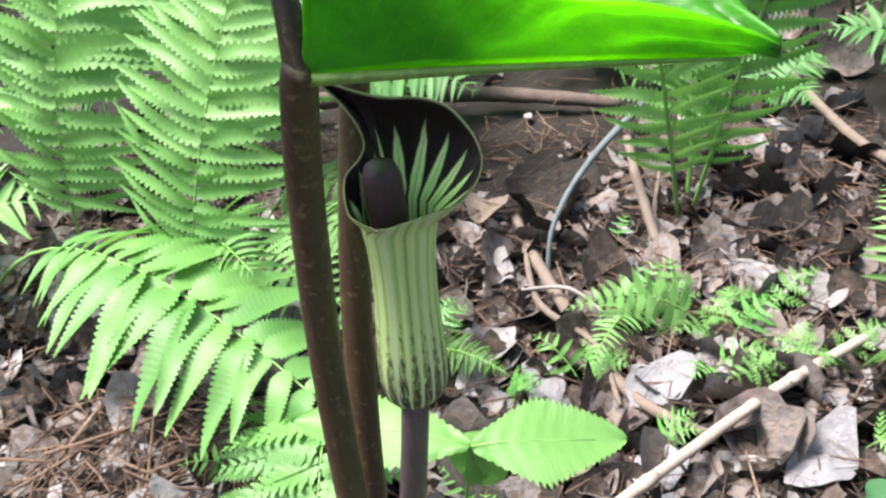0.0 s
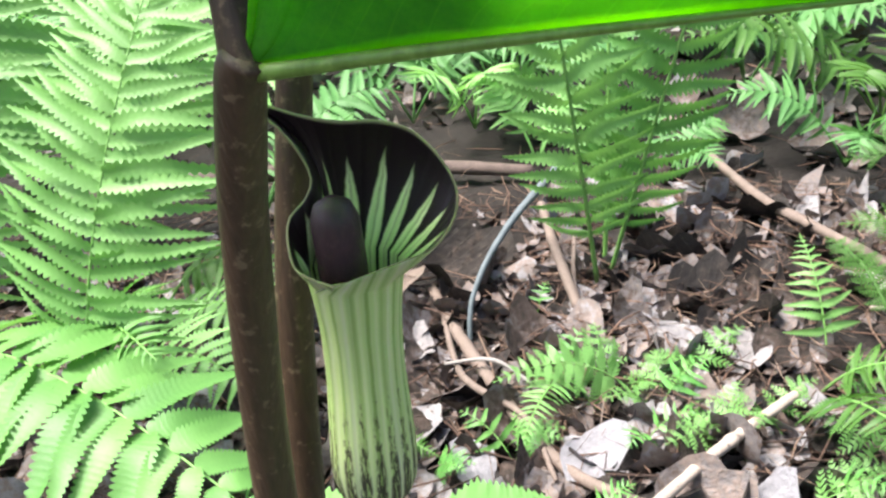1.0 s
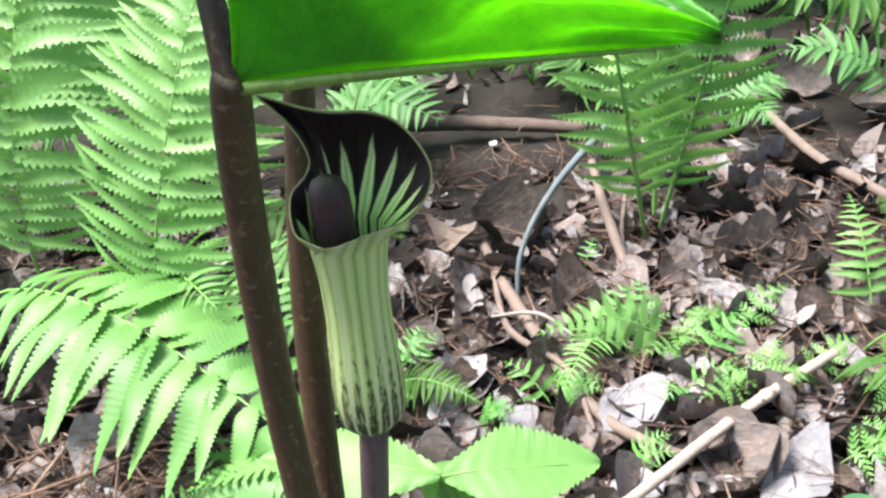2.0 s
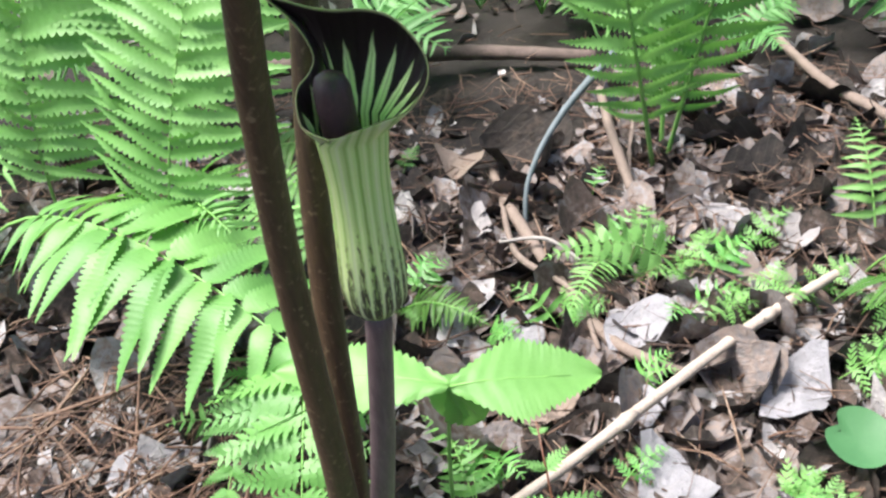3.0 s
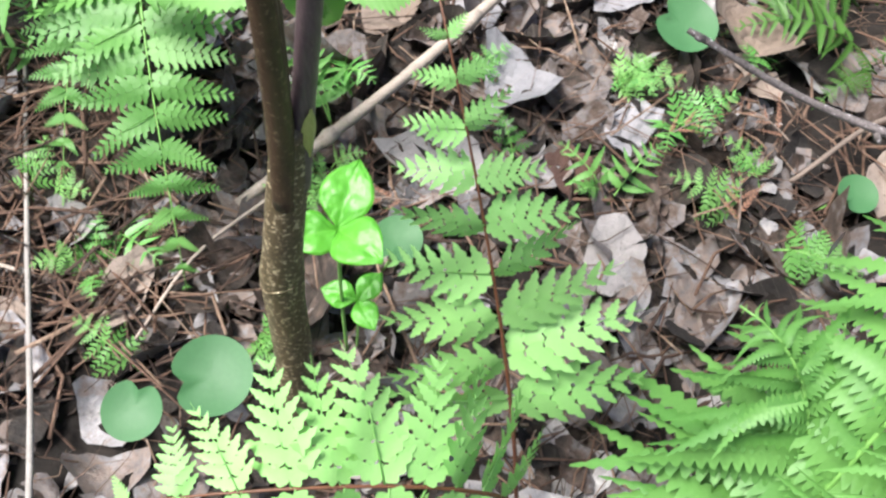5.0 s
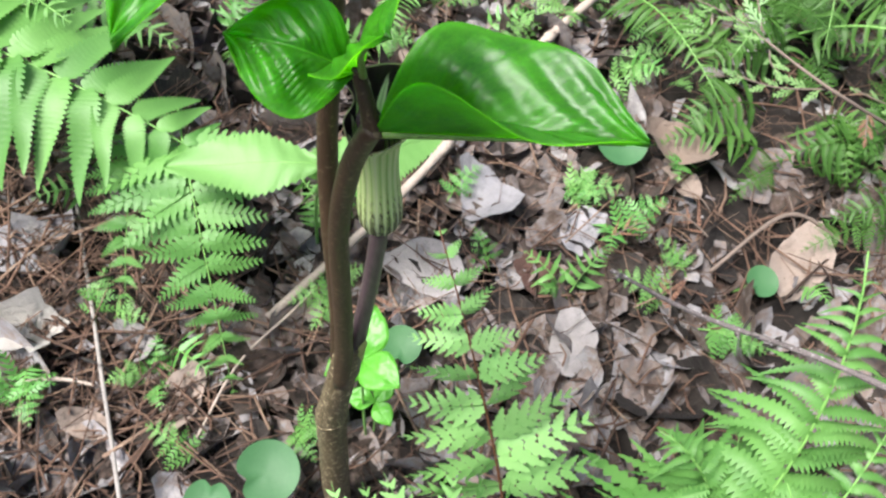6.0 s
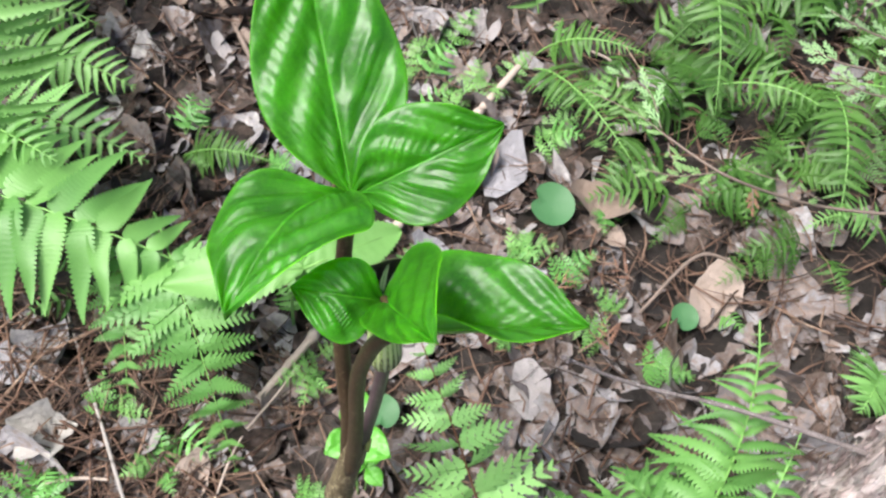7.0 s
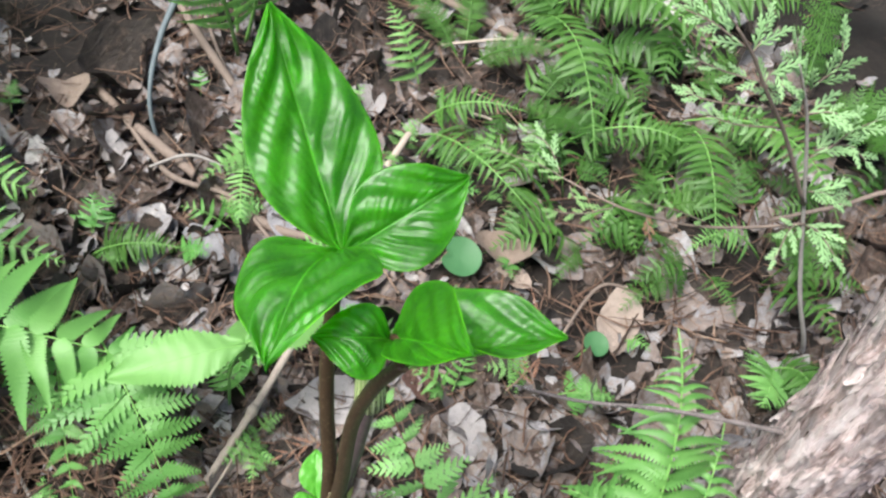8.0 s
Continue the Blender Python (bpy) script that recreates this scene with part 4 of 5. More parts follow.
def build_cane():
    """A long dry cane with swollen knots where leaves once sat."""
    cane = anchor("cane", "long pale dry cane lying across the litter", "stick")
    path = spline([(-0.05, 0.172, 0.018), (0.07, 0.268, 0.032), (0.226, 0.425, 0.035), (0.333, 0.517, 0.036)], 60)
    part("shaft", tube("shaft", path, np.interp(np.linspace(0, 1, 60), [0, 0.3, 0.7, 1], [0.0038, 0.0045, 0.005, 0.0046]), STRAW, 11, 0.10, 1), cane)
    for i in (11, 27, 44):
        part("knot", tube("knot", path[i - 1:i + 2], [0.0046, 0.0062, 0.0048], STRAW, 11, 0.08, i), cane)


build_cane()
stick("dead_stick", [(0.028, 0.640, -0.01), (0.034, 0.672, 0.05), (0.069, 0.720, 0.10), (0.130, 0.772, 0.15)], [0.0026, 0.0032, 0.0048], BLUESTICK, "blue-grey bare stick leaning out of the litter", seed=2)
stick("dead_stick", [(0.147, 0.687, 0.02), (0.125, 0.76, 0.06), (0.114, 0.82, 0.084)], [0.006, 0.006, 0.005], BROWNSTICK, "light brown broken stick leaning in the litter", seed=3)
stick("dead_branch", [(-0.02, 0.76, 0.01), (0.03, 0.62, 0.015), (0.11, 0.46, 0.01), (0.19, 0.40, 0.008)], [0.006, 0.007, 0.006, 0.004], BROWNSTICK, "crooked brown branch lying on dead leaves", seed=4)
stick("fallen_log", [(-0.60, 1.03, 0.015), (-0.35, 1.07, 0.03), (-0.1, 1.09, 0.026), (0.11, 1.07, 0.016)], [0.013, 0.014, 0.012, 0.009], DARKWOOD, "thin rotten log lying in the ferns", "log", 40, 14, 0.12, 5)
stick("dead_branch", [(0.333, 1.22, 0.03), (0.389, 0.944, 0.03), (0.446, 0.82, 0.03), (0.58, 0.60, 0.02)], [0.006, 0.007, 0.006], BROWNSTICK, "long bare brown branch on the ground", seed=6)
stick("dead_stick", [(-0.236, 0.367, 0.01), (-0.195, 0.16, 0.02), (-0.166, -0.018, 0.012), (-0.16, -0.12, 0.01)], [0.0016, 0.0018, 0.002, 0.002], GREYSTICK, "very thin grey stem lying over dead leaves", seed=7)

for points, thick, mat, label in (
        ([(-0.001, 0.688, 0.015), (0.015, 0.602, 0.02), (0.033, 0.554, 0.024), (0.085, 0.506, 0.02), (0.108, 0.433, 0.012)], 0.0038, BROWNSTICK, "crooked grey-brown root-like branch on dead leaves"),
        ([(0.006, 0.586, 0.026), (0.055, 0.581, 0.032), (0.091, 0.556, 0.022)], 0.0022, GREYSTICK, "short thin bare twig on dead leaves"),
        ([(0.155, 0.854, 0.02), (0.145, 0.731, 0.03), (0.152, 0.693, 0.018)], 0.0030, BROWNSTICK, "bent brown twig between ferns"),
        ([(0.44, 0.654, 0.03), (0.514, 0.619, 0.045), (0.584, 0.611, 0.03)], 0.0024, STRAW, "pale bare twig lying under ferns"),
        ([(0.352, 0.17, 0.012), (0.434, 0.21, 0.03), (0.485, 0.179, 0.016)], 0.0022, BROWNSTICK, "thin forked twig near the cedar trunk"),
        ([(-0.268, 0.14, 0.012), (-0.23, 0.138, 0.018), (-0.197, 0.13, 0.012)], 0.0022, STRAW, "short pale straw on the litter"),
        ([(-0.005, 0.201, 0.014), (-0.028, 0.176, 0.018), (-0.077, 0.133, 0.016), (-0.113, 0.073, 0.012)], 0.0015, STRAW, "thin pale straw leaning behind the stem"),
        ([(0.427, 0.525, 0.02), (0.440, 0.49, 0.03), (0.437, 0.451, 0.016)], 0.0018, STRAW, "fine curved straw among ferns")):
    stick("dead_twig", points, [thick * 0.8, thick, thick * 0.6], mat, label, "twig", 20, 8, 0.16, 31)


def build_tree():
    """A leaning cedar trunk: a fluted core clad in long lifting plates of bark."""
    tree = anchor("cedar_tree", "cedar trunk with shaggy pinkish flaking bark and a dead twig", "tree")
    low = spline([(0.370, -0.106, -0.05), (0.374, -0.102, 0.10), (0.378, -0.100, 0.30), (0.384, -0.100, 0.55)], 90)
    high = spline([(0.384, -0.100, 0.55), (0.40, -0.105, 1.2), (0.43, -0.11, 2.6), (0.47, -0.12, 4.5)], 30)[1:]
    path = np.vstack([low, high])
    n, sides = len(path), 90
    rad = np.interp(path[:, 2], [-0.05, 0.06, 0.2, 0.6, 4.5], [0.055, 0.042, 0.034, 0.032, 0.012])
    r = np.random.default_rng(9)
    v, f = tube_arrays(path, rad, sides)
    v = v.copy()
    strip = r.uniform(-1, 1, sides)
    for i in range(n):
        strip = 0.90 * strip + 0.36 * r.uniform(-1, 1, sides)
        ring = v[i * sides:(i + 1) * sides]
        ring += (ring - path[i]) * (0.040 * np.clip(strip, -1.3, 1.6))[:, None]
    part("trunk", mesh_of("trunk", v, f, BARK_CORE), tree, "shaggy pinkish-brown bark in long strips")
    plate, rest = bark_plate(), []
    for k in range(900):
        z = r.uniform(0.0, 0.62)
        a = r.uniform(1.6, 5.6) if k < 280 else r.uniform(0, 2 * math.pi)
        i = int(np.argmin(abs(path[:, 2] - z)))
        out = np.array((math.cos(a), math.sin(a), 0.0))
        tilt = r.normal(0, 0.10)
        along = unit(np.array((-math.sin(a) * tilt, math.cos(a) * tilt, r.choice((-1.0, 1.0)))))
        w, ln = r.uniform(0.0025, 0.0065), r.uniform(0.04, 0.13)
        axes = (along * ln, unit(np.cross(out, along)) * w, out * r.uniform(0.003, 0.009), path[i] + out * rad[i] * r.uniform(0.99, 1.07))
        if k < 280:
            ob = new("bark_plate", plate[k % 4])
            ob.parent = tree
            ob.matrix_basis = to_matrix(*axes)
        else:
            me = plate[k % 4]
            rest.append(placed((np.array([v.co for v in me.vertices]), [tuple(q.vertices) for q in me.polygons]), *axes))
    tagged(part("bark_flake", joined("bark_flake", rest, BARK), tree, "loose flaking plates of pinkish bark"), kind="stuff")
    twig = spline([(0.168, 0.022, 0.322), (0.211, -0.003, 0.309), (0.268, -0.031, 0.301), (0.315, -0.058, 0.292), (0.350, -0.080, 0.286)], 34)
    grow = np.linspace(0.0011, 0.0022, 34) * (1 + 0.22 * np.sin(np.arange(34) * 1.9) * np.sin(np.arange(34) * 0.7))
    part("twig", tube("twig", twig, grow, TWIGBARK, 9, 0.16, 3), tree, "bare knobbly twig, dark with a pale upper side")
    for i, lift in ((1, (-0.004, -0.002, 0.003)), (11, (0.001, -0.004, -0.003)), (12, (0.002, -0.003, 0.004)), (23, (-0.002, -0.004, -0.002))):
        part("spur", tube("spur", [twig[i], twig[i] + 0.6 * np.array(lift), twig[i] + np.array(lift)], [0.0014, 0.0013, 0.0007], TWIGBARK, 7, 0.15, i), tree)


def bark_plate():
    """Four long ragged strips of bark, 1 long and 2 wide, with ends that lift off."""
    made = []
    for seed in range(4):
        r = np.random.default_rng(50 + seed)
        nu, verts = 9, []
        left, right = 1 + 0.35 * r.uniform(-1, 1, nu + 1), 1 + 0.35 * r.uniform(-1, 1, nu + 1)
        for i in range(nu + 1):
            q = i / nu
            taper = min(1.0, 3 * q + 0.45, 3 * (1 - q) + 0.40)
            lift = 0.60 * max(0.0, q - 0.7) / 0.3 + 0.20 * max(0.0, 0.2 - q) / 0.2 + 0.10 * r.uniform(-1, 1)
            for y in (-left[i], -0.3, 0.35, right[i]):
                verts.append((q - 0.5, y * taper, lift + 0.35 - 0.3 * y * y * taper + 0.06 * r.uniform(-1, 1)))
        quads = [(i * 4 + j, i * 4 + 4 + j, i * 4 + 5 + j, i * 4 + 1 + j) for i in range(nu) for j in range(3)]
        made.append(mesh_of("bark_plate", verts, quads, BARK))
    return made


def leaf_outline_piece(kind, seed, curl=0.25):
    """A dry leaf or torn piece of one, about 1 long, flat on xy, in rings from the middle outward with a crumpled surface."""
    r = np.random.default_rng(seed)
    seg, rings = 22, 3
    a = np.linspace(0, 2 * math.pi, seg, endpoint=False)
    if kind == "maple":
        rad = 0.34 + 0.13 * np.abs(np.cos(2.5 * a)) ** 2 + 0.05 * r.uniform(-1, 1, seg)
    elif kind == "oval":
        b = r.uniform(0.2, 0.34)
        rad = 0.5 * b / np.sqrt((b * np.cos(a)) ** 2 + (0.5 * np.sin(a)) ** 2) + 0.012 * r.uniform(-1, 1, seg)
    else:
        k = np.sort(r.uniform(0, 2 * math.pi, 5 + seed % 3))
        h = r.uniform(0.26, 0.5, len(k))
        rad = np.min([hh / np.maximum(0.15, np.cos(a - kk)) for kk, hh in zip(k, h)], axis=0)
        rad = np.clip(rad, 0.12, 0.55) + 0.02 * r.uniform(-1, 1, seg)
    cx, cy, ph = r.uniform(-curl * 0.6, curl * 1.6), r.uniform(-curl * 0.6, curl * 1.6), r.uniform(0, 6, 4)
    verts = [(0, 0, 0)]
    for k in range(1, rings + 1):
        q = k / rings
        x, y = rad * q * np.cos(a), rad * q * np.sin(a)
        z = cx * x * x * 1.6 + cy * y * y * 2.2 + 0.06 * np.sin(9 * x + ph[0]) * np.sin(8 * y + ph[1]) + 0.022 * r.uniform(-1, 1, seg) + 0.03 * q * np.sin(3 * a + ph[2]) - 0.03 * np.exp(-(y / 0.06) ** 2)
        verts += list(zip(x, y, z))
    faces = [(0, 1 + j, 1 + (j + 1) % seg) for j in range(seg)]
    for k in range(rings - 1):
        o = 1 + k * seg
        faces += [(o + j, o + seg + j, o + seg + (j + 1) % seg, o + (j + 1) % seg) for j in range(seg)]
    return np.array(verts), faces


LEAVES = [leaf_outline_piece(k, i, c) for i, (k, c) in enumerate([("maple", 0.5), ("oval", 0.5), ("torn", 0.4), ("oval", 0.3), ("torn", 0.5), ("torn", 0.8), ("oval", 1.0), ("torn", 0.3),
                                                                  ("torn", 0.6), ("torn", 1.0), ("maple", 0.9), ("torn", 0.2), ("oval", 0.7), ("torn", 0.5)])]


def tilted(r, size, spread=0.35):
    a = r.uniform(0, 2 * math.pi)
    n = unit(np.array((r.normal(0, spread), r.normal(0, spread), 1.0)))
    x = unit(np.cross((-math.sin(a), math.cos(a), 0.0), n))
    y = np.cross(n, x)
    return x * size, y * size, n * size


def build_litter():
    r = np.random.default_rng(12)
    near, far = [], []
    for i in range(11500):
        if i < 7500:
            x, y = r.uniform(-0.7, 0.95), r.uniform(-0.35, 0.95)
        else:
            x, y = r.normal(0.1, 1.5), r.normal(1.1, 1.5)
        size = (0.014 + 0.072 * r.uniform() ** 1.5) * (1.0 if i < 7500 else 1.25)
        o = (x, y, float(rise(x, y)) + r.uniform(-0.014, 0.010) - 0.15 * size)
        item = (int(r.integers(len(LEAVES))), *tilted(r, size, 0.40), o)
        if math.hypot(x + 0.16, y - 1.0) < 0.30 and size > 0.022 and r.uniform() < 0.9 or x > 0.36 and 0.1 < y < 0.8 and r.uniform() < 0.66:
            continue
        if -0.42 < x < -0.12 and 0.2 < y < 0.45 and r.uniform() < 0.55:
            continue
        spot = -0.3 < x < 0.5 and -0.05 < y < 0.55 and size > 0.035
        (near if spot and len(near) < 280 else far).append(item)
    litter = tagged(new("leaf_litter", joined("leaf_litter", [placed(LEAVES[k], x, y, z, o) for k, x, y, z, o in far], LITTER, np.vstack([LEAVES[k][0][:, :2] for k, *rest in far]))),
                    "deep layer of dry brown and grey dead leaves", "leaf litter", kind="stuff")
    meshes = [mesh_of("leaf", *p, LITTER_ONE, p[0][:, :2]) for p in LEAVES]
    for k, x, y, z, o in near:
        ob = new("leaf", meshes[k])
        ob.parent = litter
        ob.matrix_basis = to_matrix(x, y, z, o)
    bits = []
    for i in range(9500):
        x, y = (r.uniform(-0.7, 0.9), r.uniform(-0.35, 1.0)) if i < 6500 else (r.uniform(-1.6, 1.8), r.uniform(-0.5, 2.4))
        a, ln = r.uniform(0, math.pi), r.uniform(0.015, 0.08) * (2.0 if r.uniform() > 0.93 else 1)
        z = float(rise(x, y)) + r.uniform(0.0, 0.018)
        d = np.array((math.cos(a), math.sin(a), r.normal(0, 0.12))) * ln * 0.5
        o = np.array((x, y, z))
        bend = np.array((-d[1], d[0], 0.0)) * r.normal(0, 0.25)
        t = 0.0003 + 0.0012 * r.uniform() ** 2
        bits.append(tube_arrays([o - d, o + bend, o + d], [t, t, t * 0.6], 4))
    for i in range(420):
        x, y = r.uniform(-0.42, -0.10), r.uniform(0.05, 0.42)
        a, ln = r.uniform(0, math.pi), r.uniform(0.05, 0.15)
        o = np.array((x, y, float(rise(x, y)) + r.uniform(0.004, 0.022)))
        d = np.array((math.cos(a), math.sin(a), r.normal(0, 0.08))) * ln * 0.5
        t = 0.0005 + 0.0014 * r.uniform() ** 2
        bits.append(tube_arrays([o - d, o + np.array((-d[1], d[0], 0.0)) * r.normal(0, 0.12), o + d], [t, t, t * 0.7], 5))
    tagged(new("fallen_twigs", joined("fallen_twigs", bits, NEEDLE)), "scattered thin brown twigs and dry needles", "twigs", kind="stuff")


build_litter()


build_tree()


def dead_leaf(place, size, turn, mat, label, kind=0, tilt=(0.1, -0.15)):
    n = unit(np.array((tilt[0], tilt[1], 1.0)))
    x = unit(np.cross((-math.sin(turn), math.cos(turn), 0.0), n))
    y = np.cross(n, x)
    ob = anchor("dead_leaf", label, "leaf")
    part("blade", mesh_of("blade", *placed(LEAVES[kind], x * size, y * size, n * size, place), mat, LEAVES[kind][0][:, :2]), ob)
    end = np.asarray(place, float) - x * size * 0.36
    part("leaf_stalk", tube("leaf_stalk", spline([end, end - x * size * 0.2 + n * 0.004, end - x * size * 0.42], 7), 0.0007, BROWNSTICK, 5), ob)
    return ob


dead_leaf((-0.256, 0.191, 0.016), 0.064, 0.1, WHITE_LEAF, "large bleached white dead leaf on the litter", 10, (0.25, -0.3))
dead_leaf((-0.025, 0.634, 0.010), 0.06, 0.6, PALE_LEAF, "pale grey curled dead leaf on the litter", 8)
dead_leaf((-0.059, 0.756, 0.02), 0.06, 1.4, TAN_LEAF, "tan curled maple leaf on the litter", 4)
dead_leaf((0.352, 0.305, 0.022), 0.075, -0.6, TAN_LEAF, "tan oval dead leaf lying on the litter", 1)
dead_leaf((0.19, 0.192, 0.014), 0.055, 0.3, RED_LEAF, "dark red-brown crumpled dead leaf", 5)
for n, (x, y, size, kind, mat, label) in enumerate([
        (0.158, 0.275, 0.070, 4, GREY_LEAF, "grey-lilac dead leaf with a raised point"), (0.089, 0.208, 0.080, 7, PALE_LEAF, "broad pale grey dead leaf lying flat"),
        (0.145, 0.464, 0.078, 2, GREY_LEAF, "dull grey dead leaf beside a pale cane"), (0.27, 0.382, 0.085, 8, GREY_LEAF, "large grey-lilac dead leaf beside a pale cane"),
        (0.357, 0.278, 0.056, 3, TAN_LEAF, "pale tan dead leaf with curled edges"), (0.242, 0.224, 0.056, 13, GREY_LEAF, "grey dead leaf on brown litter"),
        (0.216, 0.117, 0.060, 11, PALE_LEAF, "pale lilac dead leaf under fern tips"), (0.065, 0.371, 0.064, 2, TAN_LEAF, "pinkish tan dead leaf under a fern"),
        (-0.127, 0.11, 0.062, 8, TAN_LEAF, "brown dead leaf under a lacy fern"), (-0.274, 0.266, 0.056, 7, GREY_LEAF, "greyish dead leaf among dry straw"),
        (-0.165, 0.163, 0.044, 4, PALE_LEAF, "small whitish dead leaf beside a fern"), (-0.205, 0.098, 0.046, 1, TAN_LEAF, "tan oval dead leaf in the litter"),
        (0.44, 0.169, 0.085, 2, TAN_LEAF, "large tan dead leaf near the cedar trunk"), (0.04, 0.465, 0.056, 11, GREY_LEAF, "grey-lilac dead leaf behind the tall plant"),
        (0.299, 0.602, 0.066, 7, PALE_LEAF, "whitish dead leaf behind a fern"), (0.137, 0.352, 0.058, 13, GREY_LEAF, "grey dead leaf beside a crooked branch")]):
    dead_leaf((x, y, float(rise(x, y)) + 0.009), size, 0.7 + 1.9 * n, mat, label, kind, (0.12 * math.sin(3 * n), -0.18 + 0.12 * math.cos(5 * n)))


def heart_piece(notch=0.35):
    """A round heart-shaped leaf, 1 wide, slightly cupped, with a notch at the stalk."""
    seg, rings = 36, 5
    a = np.linspace(-math.pi, math.pi, seg, endpoint=False)
    rad = 0.5 * (1 + 0.05 * np.cos(a)) * (1 - notch * np.exp(-((math.pi - np.abs(a)) / 0.28) ** 2))
    verts = [(0, 0, 0)]
    for k in range(1, rings + 1):
        q = k / rings
        x, y = rad * q * np.cos(a), rad * q * np.sin(a)
        verts += list(zip(x, y, 0.10 * q * q + 0.010 * np.sin(3.0 * a + 1.0) * q - 0.05 * x))
    faces = [(0, 1 + j, 1 + (j + 1) % seg) for j in range(seg)]
    for k in range(rings - 1):
        o = 1 + k * seg
        faces += [(o + j, o + seg + j, o + seg + (j + 1) % seg, o + (j + 1) % seg) for j in range(seg)]
    return np.array(verts), faces


def heart_leaf(place, size, turn, label, up=(0.0, -0.25, 1.0), foot=None):
    plant = anchor("heart_leaved_herb", label, "herb")
    n = unit(np.array(up, float))
    x = unit(np.cross((-math.sin(turn), math.cos(turn), 0.0), n))
    y = np.cross(n, x)
    part("leaf", mesh_of("leaf", *placed(heart_piece(), x * size, y * size, n * size, place), HEART), plant)
    back = np.asarray(place, float) - x * size * 0.3
    foot = foot or (back[0] - 0.01, back[1] + 0.01, -0.005)
    part("stalk", tube("stalk", spline([foot, (np.asarray(foot) + back) / 2 + (0.004, 0, 0.01), back], 8), 0.0009, RACHIS, 6), plant)


heart_leaf((-0.050, 0.021, 0.060), 0.048, 0.2, "round green heart-shaped leaf on a low stalk")
heart_leaf((-0.096, 0.008, 0.050), 0.036, -1.9, "small glossy heart-shaped leaf near the stem")
heart_leaf((0.062, 0.120, 0.039), 0.034, 1.2, "pale round leaf beside the seedling")
heart_leaf((0.296, 0.307, 0.037), 0.050, -0.6, "pale green round leaf low over the litter")
heart_leaf((0.390, 0.148, 0.022), 0.030, 0.5, "small round green leaf flat on dead leaves")


def build_seedling():
    plant = anchor("seedling", "small glossy green seedling with broad pointed leaves at the stem's foot", "seedling")
    top = (0.031, 0.070, 0.135)
    part("stalk", tube("stalk", spline([(0.024, 0.062, -0.01), (0.027, 0.066, 0.07), top], 10), 0.0012, RACHIS, 7), plant)
    for tip, w in (((0.055, 0.043, 0.142), 0.030), ((0.045, 0.105, 0.150), 0.030), ((0.004, 0.060, 0.140), 0.026)):
        solid(part("leaf", blade_mesh("leaf", top, tip, w, (0, -0.3, 1), SEEDLING, fold=14, arch=0.12, veins=10, nu=20, nv=12, quilt=0.0006), plant))
    low = (0.036, 0.066, 0.060)
    for tip, w in (((0.014, 0.075, 0.062), 0.018), ((0.052, 0.082, 0.064), 0.016), ((0.046, 0.046, 0.058), 0.017)):
        solid(part("leaf", blade_mesh("leaf", low, tip, w, (0, -0.3, 1), SEEDLING, fold=12, arch=0.1, veins=10, nu=16, nv=10, quilt=0.0005), plant))
    part("stalk", tube("stalk", spline([(0.030, 0.062, -0.01), (0.034, 0.064, 0.03), low], 8), 0.0009, RACHIS, 6), plant)


build_seedling()


# ---- background ferns and small herbs ----


def far_fern(x, y, size, fronds, label, mat=None, seed=0, low=0.6, piece="toothed", pairs=15, spread=0.27):
    """A fern clump further back: arching fronds round one foot."""
    r = np.random.default_rng(seed)
    fern = anchor("fern", label, "fern", "woodland ferns")
    for k in range(fronds):
        a = r.uniform(0, 2 * math.pi) if fronds > 2 else r.uniform(-2.6, -0.5)
        d = np.array((math.cos(a), math.sin(a), 0.0))
        ln = size * r.uniform(0.75, 1.1)
        o = np.array((x, y, float(rise(x, y)) - 0.005))
        mid = o + d * ln * 0.35 + np.array((0, 0, ln * low))
        tip = o + d * ln * 0.85 + np.array((0, 0, ln * low * r.uniform(0.5, 1.0)))
        far_frond(fern, o, mid, tip, unit(d * 0.3 + np.array((0, -0.35, 0.8))), pairs, ln * spread, "lance", piece, mat or FERN_FAR, 0.22, 14, 0.0022, seed * 10 + k)
    return fern


